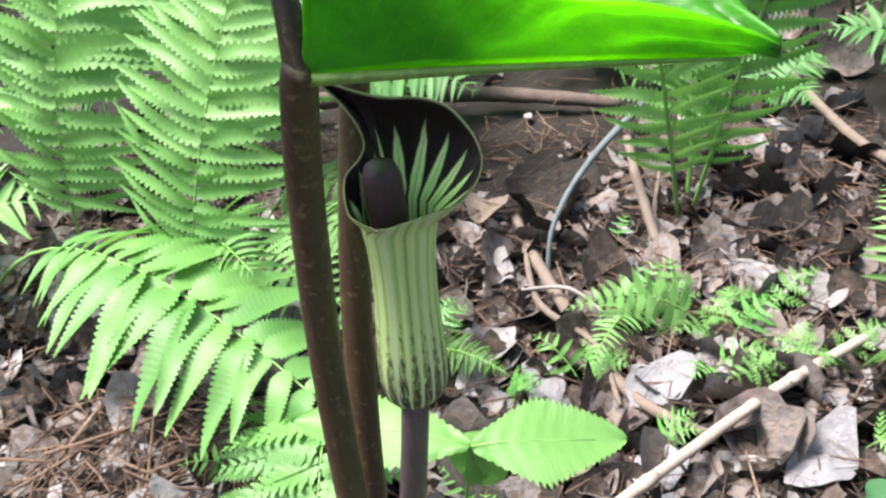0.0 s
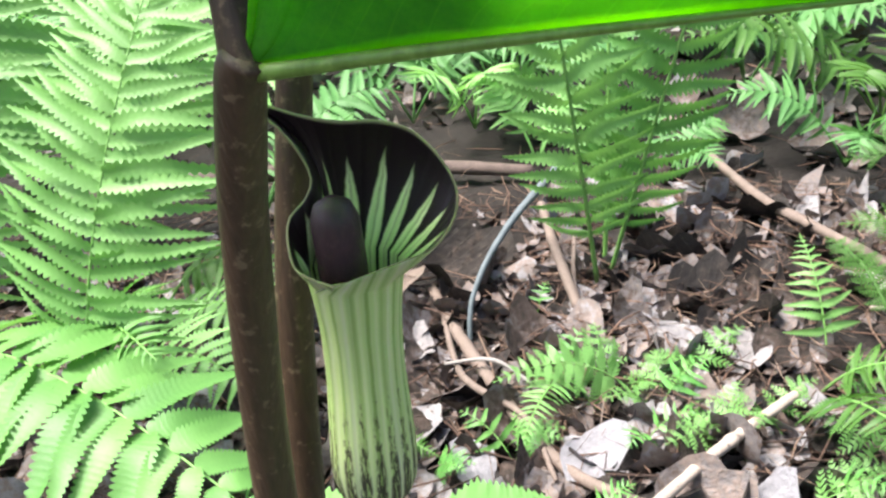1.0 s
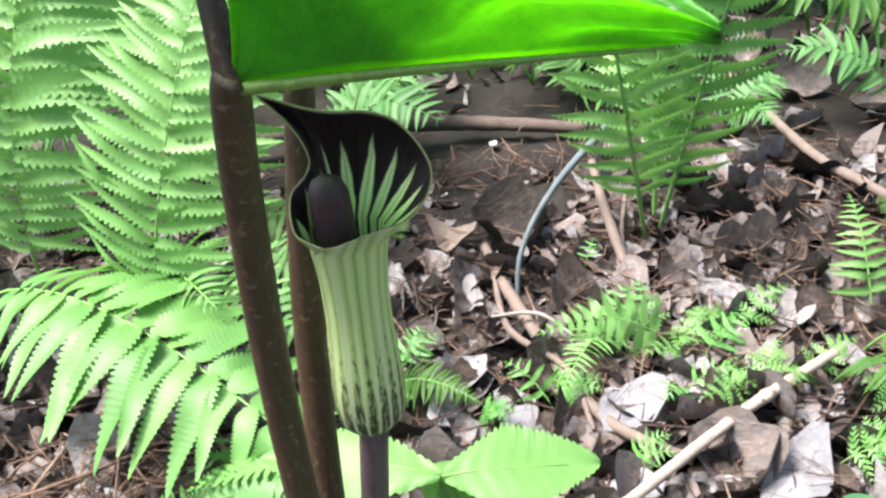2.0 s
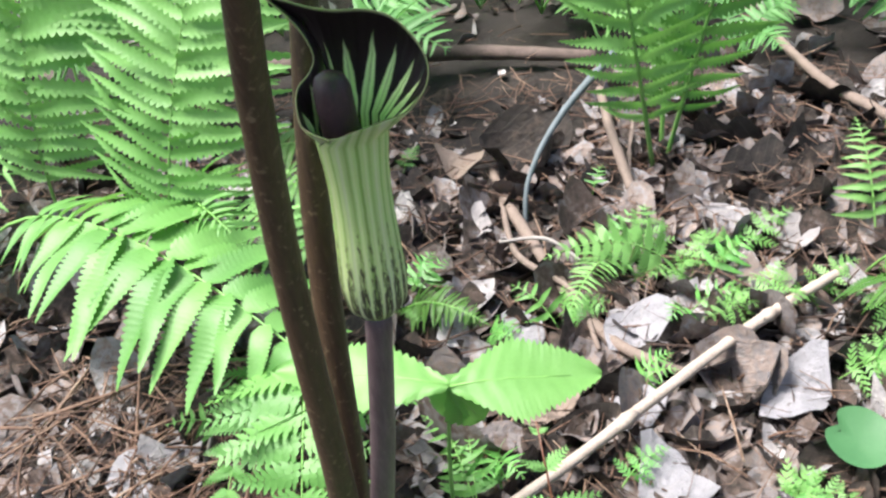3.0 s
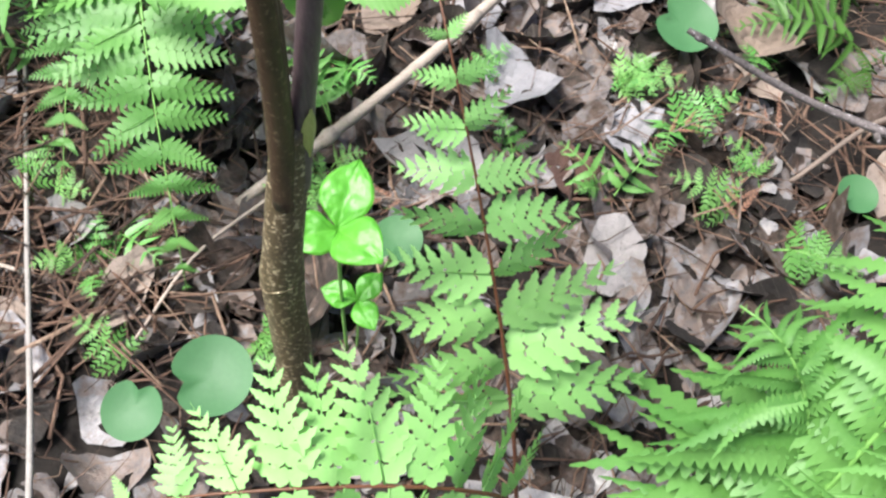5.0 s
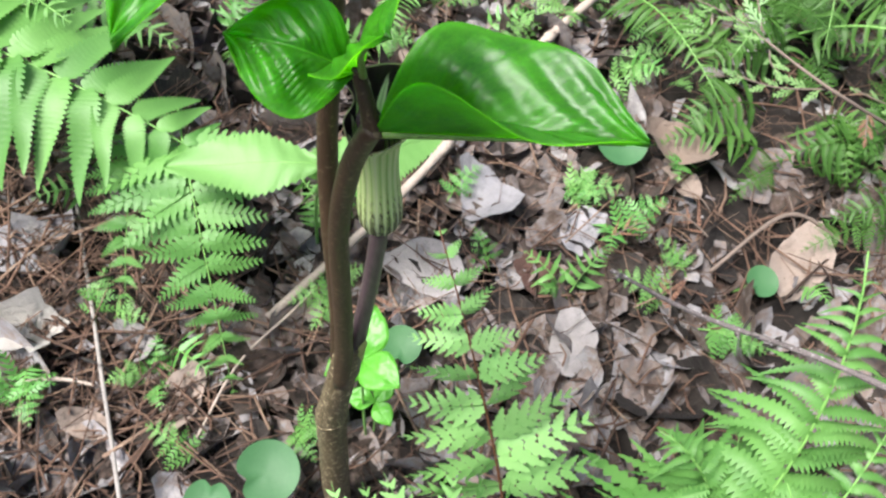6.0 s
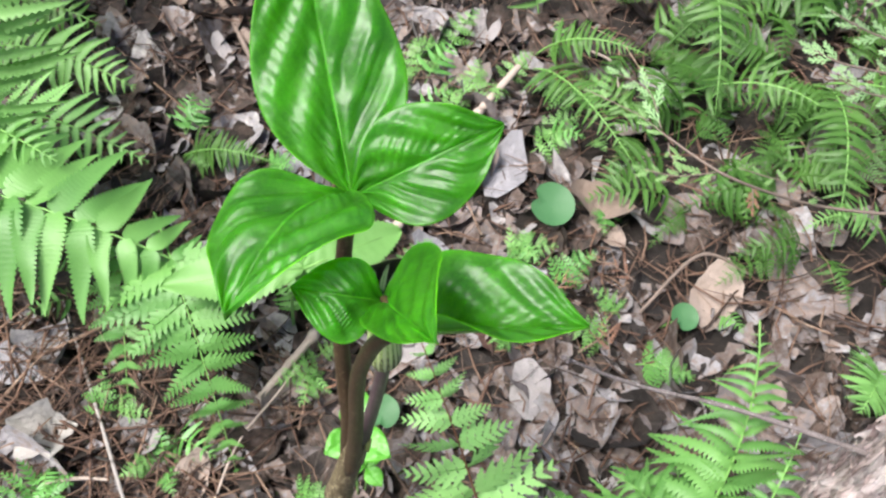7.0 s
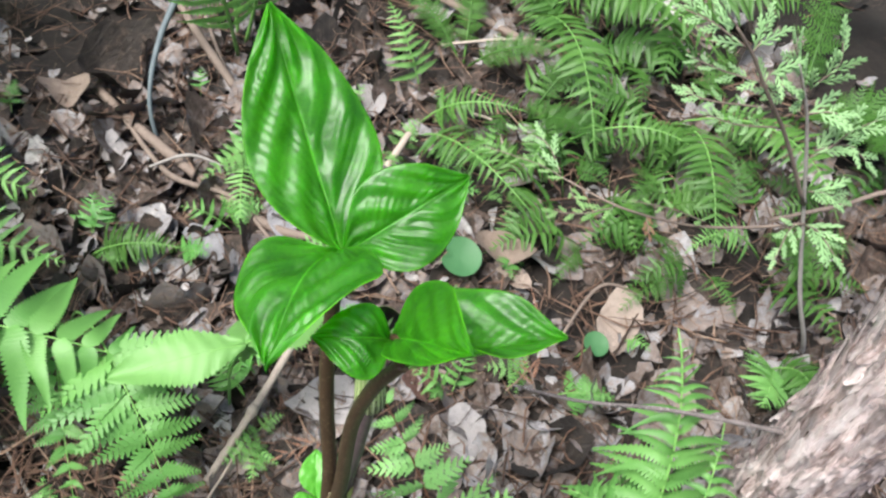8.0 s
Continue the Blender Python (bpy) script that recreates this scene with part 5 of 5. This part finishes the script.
# Clumps near the cedars: their shade is in the darker green, not cast.
for n, (x, y, size, k) in enumerate([(0.50, 0.50, 0.15, 3), (0.58, 0.30, 0.12, 3), (0.46, 0.62, 0.16, 3),
                                     (0.62, 0.58, 0.20, 3), (0.86, 0.36, 0.28, 5), (0.80, 0.60, 0.24, 4), (0.72, 0.85, 0.26, 4), (0.66, 0.42, 0.16, 3), (0.60, 0.74, 0.18, 3), (0.66, 1.22, 0.40, 6), (0.95, 0.95, 0.40, 6)]):
    far_fern(x, y, size, k, "green woodland fern spreading low over dead leaves", FERN_SHADED, 100 + n, 0.5, ("cut", "toothed")[n % 2], 20, 0.19)
for n, (x, y, size, k) in enumerate([(-0.19, 1.60, 0.40, 6), (0.05, 1.50, 0.36, 6), (-0.09, 1.34, 0.26, 5), (-0.45, 1.30, 0.40, 6), (-0.75, 1.0, 0.45, 6), (-0.95, 1.5, 0.5, 6), (-0.6, 1.8, 0.5, 6),
                                     (0.35, 1.65, 0.42, 6), (0.50, 1.42, 0.36, 5), (0.2, 2.1, 0.5, 6), (-0.3, 2.2, 0.55, 6), (0.8, 1.9, 0.5, 6), (-1.2, 2.1, 0.6, 6), (1.2, 1.5, 0.5, 6),
                                     (-0.95, 0.62, 0.45, 6), (-0.70, 0.45, 0.36, 5), (-0.28, 1.0, 0.26, 4), (1.3, 0.6, 0.4, 5), (0.6, 2.5, 0.6, 6), (-0.8, 2.7, 0.6, 6),
                                     (0.30, 1.30, 0.34, 5), (0.62, 1.62, 0.40, 6), (0.95, 1.35, 0.40, 6), (0.0, 1.9, 0.45, 6), (0.45, 1.95, 0.45, 6), (-0.3, 1.75, 0.42, 6), (1.0, 1.75, 0.45, 6), (0.12, 1.12, 0.16, 3), (0.30, 1.04, 0.15, 3), (0.55, 1.05, 0.2, 3), (0.02, 1.28, 0.2, 4)]):
    far_fern(x, y, size, k, "light green fern clump on the shaded forest floor", FERN_FAR if n % 3 else FERN_LIGHT, 140 + n, 0.7, "toothed")


def build_back_ferns():
    """Fern fronds that arch over the litter behind the plant and beside the cedars."""
    # Most fronds here take the green that has shade mixed into it.
    clumps = [
        ("broad green fern frond hanging over the litter behind the cedar bough", [((0.58, 0.68, 0.0), (0.55, 0.50, 0.24), (0.49, 0.34, 0.09), 0.046, FERN_SHADED), ((0.60, 0.68, 0.0), (0.66, 0.56, 0.22), (0.72, 0.40, 0.12), 0.045, FERN_SHADED)]),
        ("low fern in shaded green arching sideways over dead leaves", [((0.49, 0.44, 0.0), (0.56, 0.37, 0.15), (0.64, 0.30, 0.07), 0.038, FERN_SHADED), ((0.50, 0.45, 0.0), (0.46, 0.40, 0.13), (0.41, 0.36, 0.08), 0.045, FERN_SHADED)]),
        ("green fern drooping beside the young cedar", [((0.68, 0.42, 0.0), (0.63, 0.30, 0.17), (0.56, 0.17, 0.05), 0.040, FERN_SHADED), ((0.69, 0.42, 0.0), (0.74, 0.28, 0.17), (0.72, 0.15, 0.08), 0.040, FERN_SHADED)]),
        ("small arching green fern in the litter", [((0.36, 0.55, 0.0), (0.38, 0.50, 0.11), (0.46, 0.45, 0.08), 0.036, FERN_SHADED), ((0.35, 0.53, 0.0), (0.34, 0.42, 0.14), (0.39, 0.31, 0.07), 0.042, FERN_SHADED)]),
        ("light green fern with a broad frond over the litter", [((0.76, 0.90, 0.0), (0.72, 0.72, 0.26), (0.62, 0.55, 0.14), 0.085, FERN), ((0.75, 0.92, 0.0), (0.62, 0.80, 0.2), (0.52, 0.70, 0.12), 0.07, FERN_SHADED)]),
        ("large green fern with fronds leaning over the young cedar", [((1.12, 0.60, 0.0), (1.0, 0.46, 0.36), (0.80, 0.34, 0.28), 0.10, FERN_SHADED), ((1.12, 0.56, 0.0), (1.05, 0.36, 0.34), (0.90, 0.18, 0.24), 0.095, FERN_SHADED), ((1.10, 0.62, 0.0), (0.94, 0.60, 0.30), (0.78, 0.52, 0.24), 0.09, FERN_SHADED)]),
        ("light green fern drooping over dead leaves", [((-0.34, 0.72, 0.0), (-0.23, 0.64, 0.12), (-0.12, 0.56, 0.06), 0.055, FERN_PALE), ((-0.34, 0.74, 0.0), (-0.26, 0.72, 0.14), (-0.15, 0.66, 0.07), 0.05, FERN_SHADED)]),
        ("small light green fern lying over dead leaves", [((0.14, 0.58, 0.0), (0.11, 0.55, 0.06), (0.075, 0.44, 0.03), 0.035, FERN_PALE), ((-0.09, 0.50, 0.0), (-0.05, 0.47, 0.06), (0.01, 0.445, 0.03), 0.036, FERN_SHADED)]),
        ("small pale green fern beside the cedar trunk", [((0.56, 0.05, 0.0), (0.54, 0.03, 0.08), (0.50, 0.0, 0.05), 0.038, FERN_PALE), ((0.56, 0.05, 0.0), (0.57, 0.02, 0.08), (0.55, -0.02, 0.06), 0.034, FERN_SHADED)]),
        ("single arching green frond under the cedar bough", [((0.66, 0.18, 0.0), (0.60, 0.21, 0.10), (0.54, 0.20, 0.05), 0.030, FERN_PALE)]),
    ]
    for n, (label, fronds) in enumerate(clumps):
        fern = anchor("fern", label, "fern", "woodland ferns")
        for k, (a, b, c, reach, mat) in enumerate(fronds):
            near_frond(fern, a, b, c, (-0.1, -0.35, 0.9), 20, reach, "taper" if n % 2 else "lance", "toothed", mat, 0.22, 10, 0.0016, seed=1300 + 10 * n + k, jitter=6.0)


build_back_ferns()


def build_low_ferns():
    """Many low, ragged ferns that crowd the shaded litter under the cedars."""
    r = np.random.default_rng(88)
    spots = [(0.48, 0.36), (0.45, 0.40), (0.47, 0.29), (0.52, 0.42), (0.53, 0.35), (0.56, 0.28), (0.58, 0.20), (0.61, 0.37), (0.63, 0.27), (0.63, 0.15),
             (0.67, 0.33), (0.70, 0.22), (0.73, 0.42), (0.76, 0.30), (0.48, 0.52), (0.58, 0.52), (0.68, 0.54), (0.80, 0.20)]
    for n, (x, y) in enumerate(spots):
        fern = anchor("low_fern", ("ragged fern in shaded green low over dark litter", "small dark green fern in the shade of the cedar")[n % 2], "fern", "low ferns under the cedar")
        for k in range(3):
            a = r.uniform(0, 2 * math.pi)
            d = np.array((math.cos(a), math.sin(a), 0.0))
            ln = r.uniform(0.07, 0.14)
            o = np.array((x, y, float(rise(x, y)) - 0.004)) + d * 0.008
            up = np.array((0.0, 0.0, 1.0))
            # All in the shade-darkened green.
            far_frond(fern, o, o + d * ln * 0.5 + up * ln * r.uniform(0.5, 0.8), o + d * ln + up * ln * r.uniform(0.05, 0.4), unit(np.array((-0.2, -0.3, 1.0)) + r.normal(0, 0.25, 3)),
                      int(r.integers(11, 15)), ln * r.uniform(0.26, 0.36), "taper", ("lobed", "cut", "toothed")[(n + k) % 3], FERN_SHADED, 0.2, 14, 0.0012, 1700 + 10 * n + k)


build_low_ferns()


def sprig(x, y, size, seed, mat, piece, label, height=0.03):
    r = np.random.default_rng(seed)
    herb = anchor("small_herb", label, "herb", "small herbs in the litter")
    for k in range(int(r.integers(1, 3))):
        a = r.uniform(0, 2 * math.pi)
        d = np.array((math.cos(a), math.sin(a), 0.0))
        o = np.array((x, y, float(rise(x, y))))
        near_frond(herb, o, o + d * size * 0.4 + np.array((0, 0, height)), o + d * size + np.array((0, 0, height * 0.8)), unit(d * 0.2 + np.array((0, -0.3, 1.0))),
                   int(r.integers(6, 9)), size * 0.50, "taper", piece, mat, 0.20, 12, 0.0007, seed=seed + k, jitter=8.0)


SPOTS = [(0.216, 0.171), (0.277, 0.236), (0.231, 0.276), (0.011, 0.265), (0.032, 0.315), (-0.006, 0.323), (-0.037, 0.077), (-0.16, 0.073), (-0.152, 0.141),
         (-0.111, 0.055), (0.335, 0.177), (0.394, 0.335), (0.327, 0.121), (-0.254, 0.16), (-0.079, 0.506), (-0.012, 0.477), (0.193, 0.49), (0.254, 0.483),
         (0.38, 0.347), (0.344, 0.176), (0.014, 0.209), (-0.203, 0.193), (-0.142, 0.165), (-0.389, 0.342), (0.066, 0.491), (0.103, 0.701), (0.197, 0.562),
         (0.296, 0.501), (0.137, 0.398), (0.323, 0.418), (0.382, 0.448), (0.16, 0.53), (0.22, 0.52), (-0.13, 0.757), (-0.084, 0.524), (0.13, 0.55), (0.25, 0.56)]
for n, (x, y) in enumerate(SPOTS):
    if n % 4 == 3:
        continue
    sprig(x, y, 0.030 + 0.032 * (n * 7 % 5) / 4, 300 + n * 5, (FERN, HERB, FERN_PALE)[n % 3], ("sprig", "simple", "sprig")[n % 3],
          ("small feathery green sprig among dead leaves", "small green herb with lobed leaflets among dead leaves", "small pale feathery herb among dead leaves")[n % 3])

for n, (x, y, size) in enumerate([(0.16, 0.56, 0.065), (0.21, 0.53, 0.06), (0.25, 0.57, 0.06), (0.12, 0.58, 0.05), (0.38, 0.44, 0.065), (0.33, 0.42, 0.05), (0.30, 0.50, 0.05), (0.02, 0.30, 0.05)]):
    sprig(x, y, size, 700 + n * 5, (FERN_PALE, HERB)[n % 2], ("sprig", "simple")[n % 2], ("leafy pale green herb with open leaflets in the litter", "leafy green herb with toothed leaflets in the litter")[n % 2], 0.045)

GREENS = [(0.236, 0.271), (0.271, 0.224), (0.217, 0.164), (0.334, 0.170), (0.152, 0.198), (0.015, 0.253), (0.019, 0.190), (0.122, 0.279), (0.139, 0.389),
         (0.304, 0.402), (0.366, 0.308), (-0.003, 0.310), (-0.005, 0.480), (-0.253, 0.152), (-0.212, 0.333), (-0.189, 0.196), (-0.146, 0.130), (0.071, 0.474),
         (0.198, 0.537), (0.002, 0.461), (0.434, 0.149), (0.312, 0.145), (0.245, 0.290), (0.404, 0.530), (0.381, 0.401)]
for n, (x, y) in enumerate(GREENS):
    sprig(x, y, 0.036 + 0.024 * (n * 3 % 4) / 3, 900 + n * 7, (FERN_PALE, HERB, FERN)[n % 3], ("sprig", "sprig", "simple")[n % 3],
          ("pale green herb with lobed leaflets in the litter", "small feathery green herb in the litter", "low green fern seedling in the litter")[n % 3], 0.035)

# ---- cedar ----


def cedar_branch(owner, points, sprays, reach, wood, mat, thick=0.0013, seed=0, face=(0, -0.3, 1), start=0.25, name="branch", piece="spray"):
    """A thin woody branch with flat scaly sprays on both sides."""
    path = spline(points, 20)
    br = part(name, tube(name, path, np.linspace(thick, thick * 0.5, 20), wood, 7, 0.08, seed), owner)
    r = np.random.default_rng(seed)
    me = shared_piece(piece, mat)
    for k in range(sprays):
        s = start + (1 - start) * (k + 0.5) / sprays
        i = min(18, int(s * 19))
        t = unit(path[i + 1] - path[i])
        nrm = unit(np.asarray(face, float) - np.dot(face, t) * t)
        sg = 1 if k % 2 else -1
        a = math.radians(r.uniform(28, 55))
        d = unit(t * math.cos(a) + np.cross(t, nrm) * sg * math.sin(a) + nrm * r.normal(0.05, 0.12))
        ln = reach * (1.1 - 0.5 * s) * r.uniform(0.7, 1.15)
        y = unit(np.cross(nrm, d))
        ob = new("spray", me)
        ob.parent = br
        ob.matrix_basis = to_matrix(d * ln, y * ln, np.cross(d, y) * ln, path[i])
    ob = new("spray", me)
    ob.parent = br
    t = unit(path[-1] - path[-2])
    y = unit(np.cross(face, t))
    ob.matrix_basis = to_matrix(t * reach * 0.7, y * reach * 0.7, np.cross(t, y) * reach * 0.7, path[-1])
    return br


def shoot(owner, points, reach, wood, mat, thick=0.0009, seed=0, sprays=6, face=(0, -0.4, 0.9)):
    """One cedar shoot: a slender stem set with short scaly sprays that lean towards its tip."""
    path = spline(points, 16)
    br = part("shoot", tube("shoot", path, np.linspace(thick, thick * 0.6, 16), wood, 6, 0.06, seed), owner)
    r = np.random.default_rng(seed)
    me = shared_piece("shoot", mat)
    for k in range(sprays + 1):
        q = 0.12 + 0.88 * k / sprays
        i = min(14, int(q * 15))
        t = unit(path[i + 1] - path[i])
        nrm = unit(np.asarray(face, float) - np.dot(face, t) * t)
        a = 0.0 if k == sprays else math.radians(r.uniform(22, 42)) * (1 if k % 2 else -1)
        d = unit(t * math.cos(a) + np.cross(t, nrm) * math.sin(a) + nrm * r.normal(0.0, 0.08))
        ln = 1.35 * reach * r.uniform(0.7, 1.15) * (1.1 - 0.35 * q)
        y = unit(np.cross(nrm, d))
        ob = new("spray", me)
        ob.parent = br
        ob.matrix_basis = to_matrix(d * ln, y * ln, np.cross(d, y) * ln * 0.6, path[i])
    return br


def build_cedars():
    tall = anchor("cedar_sapling", "young cedar sapling with feathery yellow-green sprays beside the trunk", "sapling")
    stem = [(0.628, 0.047, -0.02), (0.599, 0.050, 0.05), (0.577, 0.074, 0.12), (0.568, 0.109, 0.20), (0.548, 0.142, 0.30), (0.533, 0.154, 0.345), (0.510, 0.164, 0.39)]
    part("stem", tube("stem", spline(stem, 28), np.linspace(0.0030, 0.0011, 28), GREYSTICK, 8, 0.1), tall)
    leader = [(0.560, 0.117, 0.23), (0.512, 0.140, 0.32), (0.472, 0.154, 0.38), (0.447, 0.164, 0.42), (0.423, 0.171, 0.45)]
    part("stem", tube("stem", spline(leader, 20), np.linspace(0.0022, 0.0012, 20), BROWNSTICK, 8, 0.1, 2), tall)
    bough = [(0.568, 0.109, 0.205), (0.510, 0.128, 0.205), (0.456, 0.139, 0.22), (0.404, 0.144, 0.25), (0.359, 0.150, 0.28), (0.340, 0.169, 0.285), (0.324, 0.196, 0.285)]
    part("bough", tube("bough", spline(bough, 30), np.linspace(0.0016, 0.0009, 30), BROWNSTICK, 7, 0.12, 4), tall, "thin bare orange-brown bough")
    shoots = [
        ([(0.423, 0.171, 0.45), (0.410, 0.173, 0.465), (0.396, 0.173, 0.48)], 0.020, 4), ([(0.442, 0.167, 0.425), (0.419, 0.189, 0.44), (0.397, 0.202, 0.45)], 0.022, 6),
        ([(0.466, 0.156, 0.39), (0.438, 0.176, 0.395), (0.427, 0.204, 0.39)], 0.014, 7), ([(0.482, 0.151, 0.36), (0.417, 0.158, 0.385), (0.396, 0.173, 0.39)], 0.014, 9),
        ([(0.499, 0.145, 0.335), (0.456, 0.156, 0.345), (0.434, 0.173, 0.35)], 0.014, 8), ([(0.448, 0.166, 0.42), (0.454, 0.167, 0.43), (0.460, 0.174, 0.44)], 0.022, 4),
        ([(0.469, 0.157, 0.385), (0.477, 0.161, 0.395), (0.484, 0.153, 0.39)], 0.022, 4), ([(0.533, 0.154, 0.345), (0.512, 0.163, 0.385), (0.500, 0.170, 0.41)], 0.024, 6),
        ([(0.537, 0.160, 0.35), (0.540, 0.155, 0.37), (0.545, 0.151, 0.39), (0.545, 0.161, 0.41)], 0.022, 6), ([(0.540, 0.152, 0.33), (0.553, 0.144, 0.335), (0.563, 0.138, 0.335)], 0.022, 4),
        ([(0.537, 0.156, 0.34), (0.505, 0.160, 0.36), (0.490, 0.163, 0.365)], 0.022, 5), ([(0.555, 0.136, 0.28), (0.570, 0.129, 0.30), (0.578, 0.125, 0.32), (0.588, 0.109, 0.35)], 0.026, 7),
        ([(0.557, 0.136, 0.29), (0.582, 0.124, 0.30), (0.596, 0.106, 0.29)], 0.022, 5), ([(0.570, 0.116, 0.20), (0.541, 0.105, 0.21), (0.514, 0.087, 0.20)], 0.022, 6),
        ([(0.570, 0.112, 0.20), (0.570, 0.092, 0.21), (0.574, 0.066, 0.20)], 0.026, 6), ([(0.566, 0.124, 0.24), (0.569, 0.112, 0.25), (0.590, 0.104, 0.24)], 0.024, 5)]
    for n, (points, reach, sprays) in enumerate(shoots):
        shoot(tall, points, reach, BROWNSTICK, CEDAR_PALE, 0.0010, 60 + n, sprays)
    fine = [([(0.324, 0.196, 0.285), (0.314, 0.231, 0.275), (0.292, 0.288, 0.25)], 0.012, 9, CEDAR), ([(0.320, 0.203, 0.289), (0.319, 0.233, 0.30), (0.295, 0.251, 0.31)], 0.015, 6, CEDAR_PALE),
            ([(0.352, 0.157, 0.28), (0.316, 0.159, 0.285), (0.289, 0.169, 0.29)], 0.012, 7, CEDAR), ([(0.322, 0.190, 0.285), (0.318, 0.178, 0.287), (0.322, 0.170, 0.285)], 0.010, 4, CEDAR),
            ([(0.459, 0.139, 0.225), (0.422, 0.149, 0.25), (0.376, 0.163, 0.27)], 0.011, 6, CEDAR), ([(0.382, 0.147, 0.265), (0.380, 0.140, 0.262), (0.376, 0.130, 0.26)], 0.009, 4, RUST)]
    for n, (points, reach, sprays, mat) in enumerate(fine):
        shoot(tall, points, reach, BROWNSTICK, mat, 0.0007, 90 + n, sprays)
    stick("dead_branch", [(0.600, 0.163, 0.13), (0.666, 0.139, 0.15), (0.74, 0.113, 0.165), (0.86, 0.06, 0.02)], [0.0022, 0.0026, 0.003, 0.003], BROWNSTICK, "dark thin bare branch leaning on the litter", n=20, seed=77)


build_cedars()
for n, (x, y) in enumerate([(0.263, 0.209), (0.301, 0.128), (0.359, 0.203), (0.072, 0.163)]):
    dead = anchor("dead_cedar_sprig", "rust-brown dry cedar sprig lying on the litter", "sprig", "dry cedar sprigs")
    a = 0.9 * n + 0.4
    z = float(rise(x, y)) + 0.02
    cedar_branch(dead, [(x, y, z), (x + 0.02 * math.cos(a), y + 0.02 * math.sin(a), z + 0.004), (x + 0.045 * math.cos(a), y + 0.045 * math.sin(a), z)], 6, 0.03, BROWNSTICK, RUST, 0.0008, 20 + n, (0, 0, 1), 0.1)
